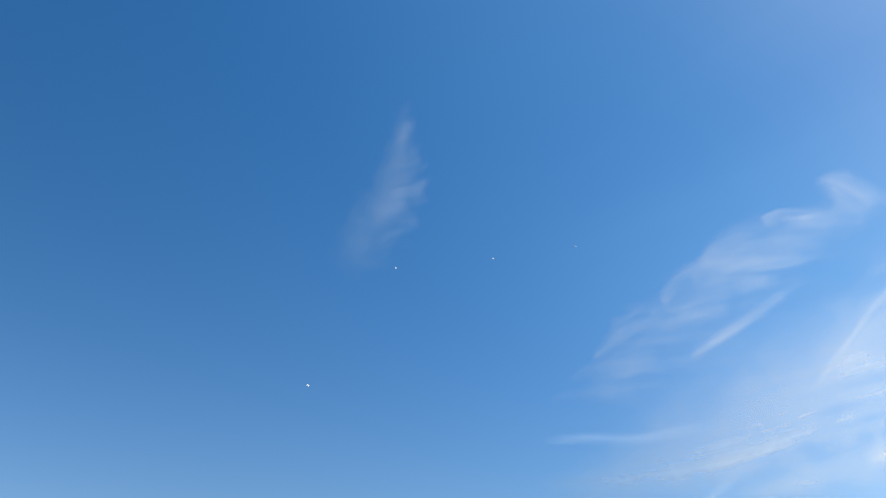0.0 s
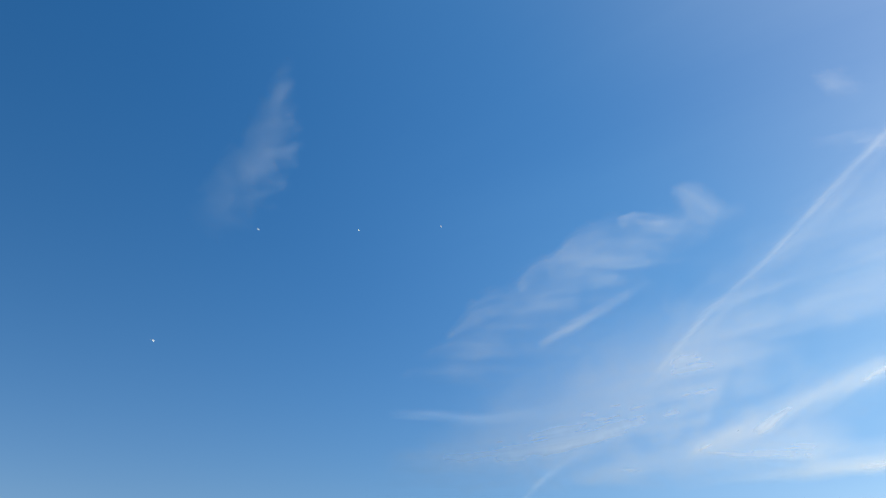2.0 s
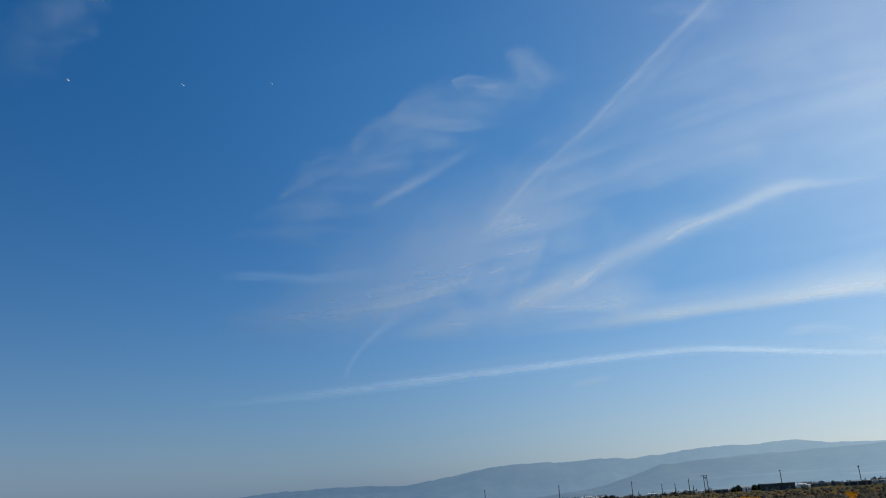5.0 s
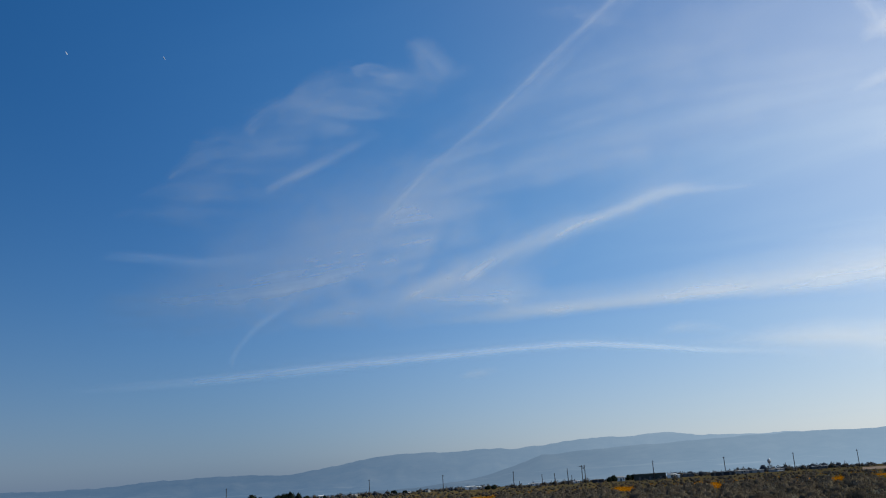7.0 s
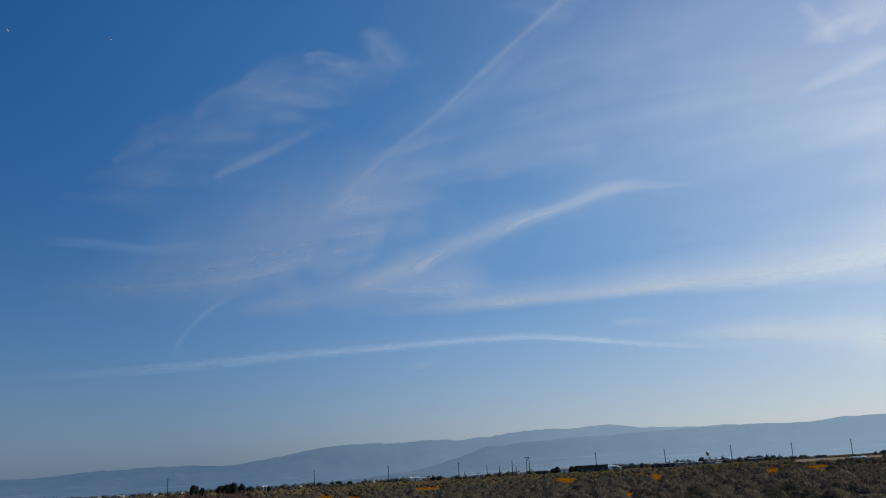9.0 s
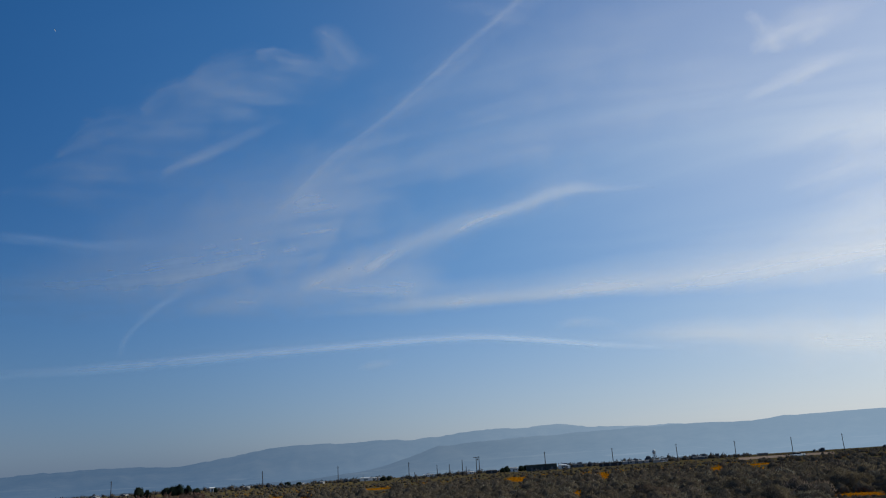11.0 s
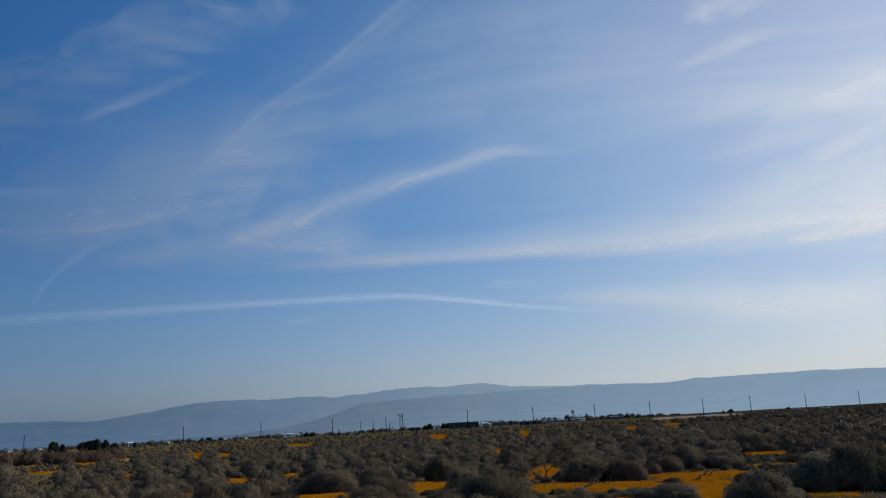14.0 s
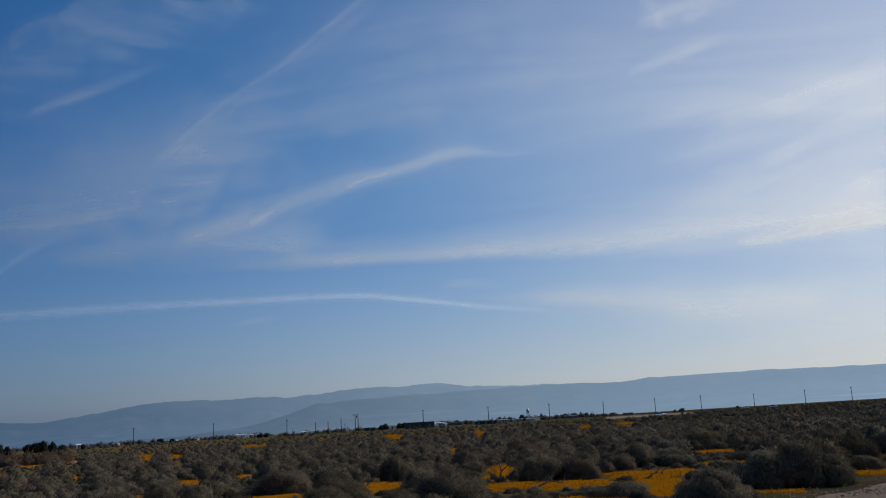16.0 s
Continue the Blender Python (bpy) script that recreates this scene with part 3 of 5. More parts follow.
    cloud("contrail", "low long narrow white contrail",
          ("core", low, [(-46.2, 7.3, 0.19), (-42.0, 7.5, 0.25), (-38.7, 7.7, 0.29), (-33.3, 8.1, 0.32), (-27.7, 8.5, 0.30), (-21.8, 8.8, 0.28), (-15.8, 9.0, 0.28), (-11.1, 9.0, 0.26), (-6.9, 8.5, 0.23), (-2.5, 7.8, 0.21), (1.8, 7.2, 0.18), (6.1, 6.4, 0.17)], 4610),
          ("fringe", low_fringe, [(-46.2, 7.4, 0.46), (-42.1, 7.6, 0.58), (-38.7, 7.8, 0.67), (-33.3, 8.3, 0.78), (-27.7, 8.7, 0.73), (-21.8, 9.0, 0.68), (-15.8, 9.1, 0.68), (-11.1, 9.1, 0.62), (-6.9, 8.6, 0.58), (-2.4, 7.9, 0.52), (1.8, 7.3, 0.46), (6.1, 6.5, 0.42)], 4612))
    pale = C("cloud_low_sheet", 0.36, 9, 0.4, 0.5, (1.2, 1.0), (0.45, 0.0), 0.5, 0)
    cloud("cirrus_cloud", "low pale sheet of thin cloud",
          ("streak", pale, [(-5.5, 8.3, 0.23), (-1.5, 8.3, 0.46), (1.6, 8.2, 0.69), (5.5, 7.9, 0.85), (10.4, 7.2, 0.92), (15.7, 6.6, 1.00), (20.3, 6.1, 1.00)], 4596),
          ("sheet", pale, [(-1.5, 7.9, 0.31), (1.6, 7.8, 0.85), (6.2, 7.3, 1.46), (11.7, 6.5, 2.00), (17.6, 5.7, 2.54), (22.7, 5.2, 2.93), (26.9, 4.9, 3.08)], 4600))
    puff = C("cloud_puff", 0.16, 4, 1.3, 0.4, (0.9, 0.8), (0.4, 0.4), 0.4, 0)
    cloud("cirrus_cloud", "tiny white tuft of cloud",
          ("tuft", puff, [(-6.2, 9.1, 0.23), (-4.4, 9.5, 0.35), (-2.6, 9.3, 0.39), (-0.3, 8.6, 0.19)], 4600))
    cloud("cirrus_cloud", "tiny faint tuft of cloud",
          ("tuft", puff, [(-19.7, 7.3, 0.19), (-18.3, 7.5, 0.35), (-16.5, 7.7, 0.23)], 4600))
    shred = C("cloud_shred", 0.11, 6, 1.3, 0.2, (1.0, 1.0), (0.4, 0.5), 0.9, 15)
    patch = C("cloud_patch", 0.24, 4, 1.0, 0.45, (0.6, 1.0), (0.2, 0.4), 0.5, 0)
    cloud("cirrus_cloud", "bright ragged patch of white cirrus",
          ("wisp", patch, [(9.9, 25.4, 0.27), (11.6, 26.0, 0.77), (13.9, 26.4, 1.08), (16.3, 26.6, 1.00), (18.9, 26.9, 0.69)], 4670),
          ("wisp", tuft, [(10.2, 28.1, 0.35), (10.9, 27.1, 0.50), (11.5, 25.9, 0.46), (11.8, 24.8, 0.31)], 4666),
          ("streak", patch, [(8.7, 22.5, 0.19), (10.7, 23.0, 0.39), (12.8, 23.5, 0.50), (15.0, 23.8, 0.46), (17.6, 23.9, 0.31)], 4660))
    bank = C("cloud_bank", 0.33, 6, 0.55, 0.5, (1.0, 1.0), (0.35, 0.0), 0.55, 8)
    spike = C("cloud_spike", 0.5, 10, 0.8, 0.6, (0.4, 1.3), (0.2, 0.0), 0.2, 0)
    cloud("cirrus_cloud", "wide bright bank of thin white cirrus",
          ("wisp", bank, [(8.3, 19.3, 0.62), (13.0, 19.4, 1.39), (17.0, 19.2, 1.69), (20.6, 19.3, 1.77), (24.1, 19.6, 1.77), (28.8, 19.9, 1.93)], 4590),
          ("wisp", bank, [(9.9, 16.3, 0.62), (14.5, 16.6, 1.54), (19.2, 17.0, 2.00), (22.7, 17.4, 2.16), (28.4, 17.6, 2.31)], 4586),
          ("wisp", bank, [(8.4, 13.0, 0.54), (13.0, 13.4, 1.46), (17.0, 14.0, 2.08), (20.6, 14.4, 2.31), (24.2, 14.6, 2.39), (28.5, 14.7, 2.54)], 4582),
          ("streak", spike, [(14.2, 10.5, 0.15), (16.2, 10.6, 0.35), (18.3, 10.9, 0.58), (20.7, 11.2, 0.73), (23.1, 11.4, 0.89), (27.4, 11.6, 1.23)], 4578))
    cloud("cirrus_cloud", "two small faint tufts of white cirrus",
          ("tuft", shred, [(-10.8, 36.1, 0.31), (-8.9, 34.9, 0.77), (-7.0, 33.8, 0.54)], 4600),
          ("tuft", shred, [(-12.0, 31.8, 0.31), (-9.5, 31.4, 0.54), (-6.9, 30.6, 0.54), (-3.0, 29.5, 0.31)], 4600))
    thin = C("cloud_veil", 0.18, 8, 0.5, 0.3, (1.1, 1.1), (0.3, 0.3), 0.6, -8)
    cloud("cirrus_cloud", "broad faint veil of combed cirrus",
          ("veil", thin, [(-23.6, 21.0, 1.16), (-18.4, 22.9, 2.31), (-12.2, 25.1, 2.77), (-5.5, 26.9, 2.77), (1.8, 28.3, 2.54), (9.8, 29.4, 2.31)], 4720),
          ("veil", thin, [(-20.3, 19.7, 1.16), (-14.3, 21.2, 2.16), (-8.3, 22.4, 2.69), (-1.5, 23.4, 2.85), (5.6, 24.1, 2.69), (13.6, 24.4, 2.54)], 4724))


build_clouds()


# ---- shrubs ----
def unit(v):
    return v / np.maximum(np.linalg.norm(v, axis=-1, keepdims=True), 1e-9)


def blades(rng, base, way, length, width):
    """Narrow four-cornered leaves: base points, directions, lengths and widths to an array (n, 4, 3)."""
    side = unit(np.cross(way, rng.normal(size=way.shape)))
    l, w = length[:, None], width[:, None]
    return np.stack([base, base + way * l * 0.55 + side * w, base + way * l, base + way * l * 0.55 - side * w], 1)


def crown(rng, lumps, leaves, flat, leaf, upright, spread=0.36, broad=0.24, rings=6, spokes=16):
    """A shrub one metre in radius: a lumpy dense mound with leaf tufts over it. Gives leaves, lump centres, leaf normals and the mound (vertices, faces, normals)."""
    k = np.arange(lumps)
    rise = np.where(k % 3 == 0, rng.uniform(-0.05, 0.15, lumps), (k + 0.5) / lumps)
    el = np.arcsin(np.clip(rise + rng.normal(0, 0.05, lumps), -0.08, 1))
    az = k * 2.39996 + rng.normal(0, 0.35, lumps)
    reach = rng.uniform(0.42, 0.72, lumps)
    centre = np.stack([np.cos(el) * np.cos(az) * reach, np.cos(el) * np.sin(az) * reach, 0.16 + np.sin(el) * reach], -1)
    size = rng.uniform(0.75, 1.2, lumps) * spread

    def surface(way):
        """How far the lumps reach along directions from the middle of the foot, and their normals there."""
        along = way @ centre.T
        depth = along ** 2 - (centre ** 2).sum(-1) + size ** 2
        far = np.where(depth > 0, along + np.sqrt(np.maximum(depth, 0)), 0.3)
        best = far.argmax(-1)
        r = far.max(-1)
        p = way * r[:, None]
        n = unit(unit(p - centre[best]) + 0.7 * way)
        return p, n, r

    squash = np.array([1, 1, flat])
    u, v = np.meshgrid(np.arange(spokes), np.arange(rings + 1))
    lat = np.radians(-4 + 94 * (v / rings) ** 0.9).ravel()
    lon = (2 * math.pi * (u + 0.5 * (v % 2)) / spokes).ravel() + rng.uniform(0, 6)
    p, n, r = surface(np.stack([np.cos(lat) * np.cos(lon), np.cos(lat) * np.sin(lon), np.sin(lat)], -1))
    p = p * rng.uniform(0.76, 0.90, len(p))[:, None] * squash
    p[:, 2] = np.maximum(p[:, 2], -0.04)
    faces = np.array([(j * spokes + i, j * spokes + (i + 1) % spokes, (j + 1) * spokes + (i + 1) % spokes, (j + 1) * spokes + i) for j in range(rings) for i in range(spokes)])
    mound = (p, faces, n)

    way = unit(rng.normal(size=(leaves, 3)))
    way[:, 2] = np.abs(way[:, 2]) - 0.03
    base, out, r = surface(unit(way))
    base = base * rng.uniform(0.68, 0.97, leaves)[:, None] * squash
    base[:, 2] = np.maximum(base[:, 2], 0.02)
    grow = unit(out * 0.8 + np.array([0, 0, upright]) + rng.normal(0, 0.4, (leaves, 3)))
    quads = blades(rng, base, grow, rng.uniform(0.6, 1.5, leaves) * leaf * np.where(out[:, 2] > 0.35, 1.35, 0.95), rng.uniform(0.7, 1.3, leaves) * leaf * broad)
    return quads, centre * squash, unit(out + rng.normal(0, 0.1, (leaves, 3))), mound


def stems(rng, centres, thick):
    bm = bmesh.new()
    for c in centres[::2]:
        foot = Vector((rng.normal(0, 0.06), rng.normal(0, 0.06), -0.05))
        mid = Vector((c[0] * 0.5 + rng.normal(0, 0.05), c[1] * 0.5 + rng.normal(0, 0.05), c[2] * 0.55))
        rod(bm, foot, mid, thick, thick * 0.7, 4), rod(bm, mid, Vector(c) * 1.3, thick * 0.7, thick * 0.3, 4)
        for _ in range(2):
            tip = Vector(c) * 1.45 + Vector(rng.normal(0, 0.16, 3))
            rod(bm, mid.lerp(Vector(c), 0.6), tip, thick * 0.4, thick * 0.14, 3)
    return bm


def shrub(name, label, seed, material, lumps=18, leaves=2400, flat=0.8, leaf=0.12, upright=0.7, thick=0.028, rings=9, spokes=26):
    rng = np.random.default_rng(seed)
    ob = thing(name, Matrix(), label, "shrub", "shrubs on the desert flat")
    leaf_quads, centres, normals, mound = crown(rng, lumps, leaves, flat, leaf, upright, rings=rings, spokes=spokes)
    mesh_part("foliage", quads_mesh("foliage", leaf_quads, material, normals, mound, SHADED_TWIGS), ob)
    part("woody_stem", stems(rng, centres, thick), BARK, ob, "dark branching woody stem")
    return ob


PALE_LABEL, SAGE_LABEL, BROWN_LABEL, GREEN_LABEL = "pale silvery sagebrush in upright tufts on sandy soil", "rounded grey-green sagebrush on sandy soil", "brownish half-dry desert shrub on sandy soil", "low dark green desert shrub on sandy soil"
FORMS = [("sagebrush", SAGE_LABEL, SAGE, 22, 0.80, 0.7, 5), ("sagebrush", SAGE_LABEL, SAGE, 16, 0.9, 0.6, 5), ("sagebrush", SAGE_LABEL, SAGE, 28, 0.7, 0.8, 5), ("sagebrush", SAGE_LABEL, SAGE, 13, 1.0, 0.9, 4),
         ("desert_shrub", BROWN_LABEL, BROWN, 20, 0.8, 0.9, 3), ("desert_shrub", GREEN_LABEL, GREEN, 17, 0.75, 0.5, 2), ("sagebrush", PALE_LABEL, PALE_SAGE, 30, 0.85, 1.1, 4)]
KINDS = [(shrub(n, w, 1 + k, mat, lumps, 11000, flat, 0.044, up, 0.016), share) for k, (n, w, mat, lumps, flat, up, share) in enumerate(FORMS)]
SPARSE = [(shrub(n, w, 11 + k, mat, lumps, 5200, flat, 0.055, up, 0.018, 8, 22), share) for k, (n, w, mat, lumps, flat, up, share) in enumerate(FORMS)]

# flower carpets: x, y, half-widths across and along, turn
CARPETS = [
    (-7.7, 24.6, 1.0, 1.8, 17), (-4.9, 27.0, 1.0, 2.6, 10), (-1.9, 28.6, 0.6, 1.5, 4), (-0.6, 24.5, 1.3, 1.6, 1), (0.9, 23.7, 1.4, 1.6, -2), (-1.1, 32.0, 0.65, 4.4, 2), (3.6, 26.3, 1.5, 2.0, -8),
    (3.1, 21.8, 0.9, 3.0, -8), (1.4, 19.6, 1.0, 0.7, -4), (7.5, 36.7, 1.3, 2.2, -12), (6.5, 29.4, 1.1, 1.1, -13), (8.7, 22.5, 1.3, 0.7, -20), (5.0, 19.2, 1.0, 0.45, -15), (-49.5, 105, 1.0, 21, 25),
    (-41.1, 95, 0.95, 11, 24), (-59, 95, 1.8, 18, 32), (-55, 97, 0.9, 12, 30), (-66.5, 97, 4, 7, 34), (-42.9, 63, 1.3, 3.5, 34), (-27.2, 48.5, 0.45, 3.6, 30), (-15, 36, 0.55, 3.6, 23), (-13.2, 28, 0.5, 2, 25),
    (-13.5, 38.6, 0.6, 2.4, 19), (-27, 168, 1.7, 42, 10), (-8.4, 142, 0.9, 36, 4), (-5.4, 59.5, 0.3, 5, 5), (18, 160, 2, 8, -7), (-50, 150, 3, 10, 19), (9.2, 140, 1.0, 24, -4), (55, 470, 13, 22, -7),
]


def in_carpet(x, y, pad):
    for cx, cy, rx, ry, turn in CARPETS:
        a = radians(turn)
        dx, dy = (x - cx), (y - cy)
        dx, dy = dx * math.cos(a) + dy * math.sin(a), -dx * math.sin(a) + dy * math.cos(a)
        if (dx / (rx + pad)) ** 2 + (dy / (ry + pad)) ** 2 < 1:
            return True
    return False


# bare places with a view to what stands there: x, y, half-width, depth
CLEARINGS = [(43.2, 281.7, 3.6, 12), (-43, 76, 1.2, 25)]


def hides_carpet(x, y, r):
    """Whether a shrub of radius r stands between the verge and a carpet, close before it."""
    d, az = math.hypot(x, y), math.atan2(x, y)
    for cx, cy, rx, ry, _ in CARPETS:
        far = math.hypot(cx, cy)
        if (0.70 if far < 50 else 0.55) * (far - ry) < d < far and abs(az - math.atan2(cx, cy)) < (rx * 0.75 + r * 0.5) / far:
            return True
    for cx, cy, half, back in CLEARINGS:
        far = math.hypot(cx, cy)
        if far - back < d < far + 3 and abs(az - math.atan2(cx, cy)) < half / far:
            return True
    return False


# shrubs that stand out: kind, x, y, radius, height factor
NOTED = [
    (6, 3.5, 17.6, 0.78, 0.9), (5, 5.17, 20.2, 0.88, 1.2), (5, 5.9, 20.2, 0.95, 1.35), (5, 6.6, 20.0, 0.66, 1.3), (5, 1.95, 20.0, 0.85, 0.5), (5, 1.3, 20.6, 0.6, 0.45), (0, 0.25, 26.4, 0.85, 1.05),
    (4, 1.45, 26.0, 0.75, 1.05), (5, 4.7, 30.4, 0.98, 0.75), (5, 7.7, 32.0, 0.8, 0.4), (4, 2.9, 29.2, 0.65, 0.95), (6, -1.95, 19.6, 1.0, 0.9), (1, -4.9, 29.9, 0.65, 1.4), (0, -5.4, 23.3, 0.98, 0.75),
    (4, -8.0, 26.8, 1.1, 0.85), (0, 3.6, 30.2, 0.85, 1.15), (1, 8.3, 42.3, 1.3, 0.8), (4, -0.1, 43, 1.3, 0.7), (0, 2.2, 18.1, 0.37, 1.0), (2, -9.4, 24.2, 0.75, 1.2), (0, -11.4, 25.1, 0.6, 1.1),
    (0, -2.0, 26.8, 0.5, 1.0), (1, 9.6, 26.5, 0.9, 1.0), (0, 8.4, 25.5, 0.8, 1.0),
]


def scatter():
    """Places of shrubs: x, y, radius, dart by dart, the noted ones first."""
    rng = random.Random(11)
    spots = [(x, y, r) for _, x, y, r, _ in NOTED]
    cells = {}

    def near(x, y):
        for i in range(int(x // 3) - 1, int(x // 3) + 2):
            for j in range(int(y // 3) - 1, int(y // 3) + 2):
                yield from cells.get((i, j), ())

    for s in spots:
        cells.setdefault((int(s[0] // 3), int(s[1] // 3)), []).append(s)
    out = []
    for _ in range(90000):
        d = math.sqrt(rng.uniform(14.0 ** 2, 125.0 ** 2))
        az = rng.uniform(-43, 27)
        p = on_ground(az, d)
        r = min(1.25, max(0.3, rng.gauss(0.70 if d < 34 else 0.60, 0.17)))
        if hides_carpet(p.x, p.y, r):
            if d > 45 and rng.random() > 0.035:
                continue
            r = rng.uniform(0.18, 0.32) if d < 45 else rng.uniform(0.2, 0.36)
        if (in_carpet(p.x, p.y, r * 0.55) and not (d > 45 and r < 0.37 and rng.random() < 0.02)) or (p.x > 4.4 and p.y < 19.7) or (p.x > 5 and abs(p.y - 1.02 * p.x - 11.3) < 1.9 and p.y < 24):
            continue
        if any((p.x - x) ** 2 + (p.y - y) ** 2 < (0.86 * (r + q)) ** 2 for x, y, q in near(p.x, p.y)):
            continue
        out.append((p.x, p.y, r))
        cells.setdefault((int(p.x // 3), int(p.y // 3)), []).append((p.x, p.y, r))
    return sorted(out, key=lambda s: s[0] ** 2 + s[1] ** 2)


def stand(ob, x, y, r, tall, turn):
    m = pose(x, y, swell(x, y) - 0.02, 0, 0, turn)
    made = copy_thing(ob, m)
    made.scale = (r, r, r * tall)
    return made


SPOTS = scatter()
NEAR_COUNT = 280


def plant_near():
    rng = random.Random(5)
    full, light = ([ob for ob, n in kinds for _ in range(n)] for kinds in (KINDS, SPARSE))
    for kind, x, y, r, tall in NOTED:
        stand(KINDS[kind][0], x, y, r, tall, rng.uniform(0, 360))
    for x, y, r in SPOTS[:NEAR_COUNT]:
        stand(rng.choice(full if math.hypot(x, y) < 24 else light), x, y, r, rng.uniform(0.8, 1.25) * (0.7 if r < 0.33 else 1), rng.uniform(0, 360))
    for ob, _ in KINDS + SPARSE:
        for o in (*ob.children, ob):
            bpy.data.objects.remove(o)


plant_near()


def far_brush(name, label, spots, leaves, leaf, material, seed, rings, spokes, broad=0.3):
    """Uncounted shrubs further off, in one mesh."""
    rng = np.random.default_rng(seed)
    forms = [crown(rng, 8, leaves, 0.9, leaf, 0.55, 0.42, broad, rings, spokes) for _ in range(12)]
    made, facing, mound, faces, mound_facing, count = [], [], [], [], [], 0
    for x, y, r in spots:
        a = rng.uniform(0, 2 * math.pi)
        quads, _, normals, core = forms[rng.integers(12)]
        turn = np.array([[math.cos(a), math.sin(a), 0], [-math.sin(a), math.cos(a), 0], [0, 0, 1]])
        grow, foot = np.array([r, r, r * rng.uniform(0.65, 1.1)]), np.array([x, y, swell(x, y)])
        made.append(quads * grow @ turn + foot), facing.append(normals @ turn)
        mound.append(core[0] * grow @ turn + foot), mound_facing.append(core[2] @ turn), faces.append(core[1] + count)
        count += len(core[0])
    ob = new(name, quads_mesh(name, np.concatenate(made), material, np.concatenate(facing), [np.concatenate(rows) for rows in (mound, faces, mound_facing)], SHADED_TWIGS))
    return tagged(ob, label, "shrubs", kind="stuff")


def plant_far():
    rest = SPOTS[NEAR_COUNT:]
    rng = random.Random(8)
    split = [[], [], []]
    for s in rest:
        split[0 if rng.random() < 0.68 else 1 if rng.random() < 0.6 else 2].append(s)
    for k, (mat, words) in enumerate(((SAGE, "dense grey-green sagebrush on the flat"), (BROWN, "brownish dry shrubs among the sagebrush"), (GREEN, "dark green shrubs among the sagebrush"))):
        close = [s for s in split[k] if math.hypot(s[0], s[1]) < 75]
        mid = [s for s in split[k] if math.hypot(s[0], s[1]) >= 75]
        far_brush("brush", words, [s for s in close if math.hypot(s[0], s[1]) < 48], 560, 0.09, mat, 20 + k, 7, 16, 0.25)
        far_brush("brush", words, [s for s in close if math.hypot(s[0], s[1]) >= 48], 150, 0.15, mat, 50 + k, 6, 13, 0.28)
        far = []
        for _ in range((3000, 900, 700)[k]):
            az, d = rng.uniform(-43, 27), 125 + 725 * rng.random() ** 1.3
            if az < 5 and d > 280 and rng.random() < (0.45 if d < 420 else 0.85):
                continue
            p = on_ground(az, d)
            if not in_carpet(p.x, p.y, 0.5) and not hides_carpet(p.x, p.y, 0.8) and not (5.0 < math.degrees(math.atan2(p.x, p.y)) < 11 and 290 < p.length < 570 and rng.random() < 0.93):
                far.append((p.x, p.y, rng.uniform(0.5, 0.85) if az < 6 else rng.uniform(0.6, 1.05)))
        far_brush("distant_brush", words, mid, 26, 0.24, mat, 30 + k, 5, 10)
        far_brush("distant_brush", words, far, 9, 0.26, mat, 40 + k, 3, 7)


plant_far()


# ---- flower carpets ----
def carpet(cx, cy, rx, ry, turn, seed):
    rng = np.random.default_rng(seed)
    rings, spokes = 7, 40
    a0 = radians(turn)
    verts, faces = [(cx, cy, swell(cx, cy) + 0.035)], []
    edge = [1 + 0.45 * noise.fractal((math.cos(2 * math.pi * k / spokes) * 1.7, math.sin(2 * math.pi * k / spokes) * 1.7, seed), 0.8, 2, 4) for k in range(spokes)]

    def spot(k, u):
        a = 2 * math.pi * k / spokes
        x, y = rx * u * edge[k] * math.cos(a), ry * u * edge[k] * math.sin(a)
        return cx + x * math.cos(a0) - y * math.sin(a0), cy + x * math.sin(a0) + y * math.cos(a0)

    for j in range(1, rings + 1):
        for k in range(spokes):
            x, y = spot(k, j / rings)
            verts.append((x, y, swell(x, y) + (0.035 if j < rings else -0.02)))
    for k in range(spokes):
        faces.append((0, 1 + k, 1 + (k + 1) % spokes))
    for j in range(rings - 1):
        for k in range(spokes):
            n = (k + 1) % spokes
            faces.append((1 + j * spokes + k, 1 + (j + 1) * spokes + k, 1 + (j + 1) * spokes + n, 1 + j * spokes + n))
    ob = new("flower_carpet", mesh_from("flower_carpet", verts, faces, BLOOM, True))
    tagged(ob, "carpet of small golden-yellow wildflowers", "flowers", "flower carpets", "stuff")
    count = int(min(3000, 260 * rx * ry)) if cy < 50 else int(min(1500, 40 * rx * ry))
    size = 0.035 if cy < 50 else 0.09
    base = []
    for _ in range(count):
        x, y = spot(rng.integers(spokes), math.sqrt(rng.uniform()) * 1.0 + abs(rng.normal(0, 0.12)))
        base.append((x, y, swell(x, y) + 0.03))
    base = np.array(base)
    way = unit(rng.normal(0, 0.8, (count, 3)) + np.array([0, 0, 1.0]))
    blossom = quads_mesh("blossom", blades(rng, base, way, rng.uniform(0.7, 1.6, count) * size, np.full(count, size * 0.4)), PETAL)
    made = mesh_part("blossom", blossom, ob)
    return tagged(made, kind="stuff")


for k, row in enumerate(CARPETS):
    carpet(*row, k + 1)


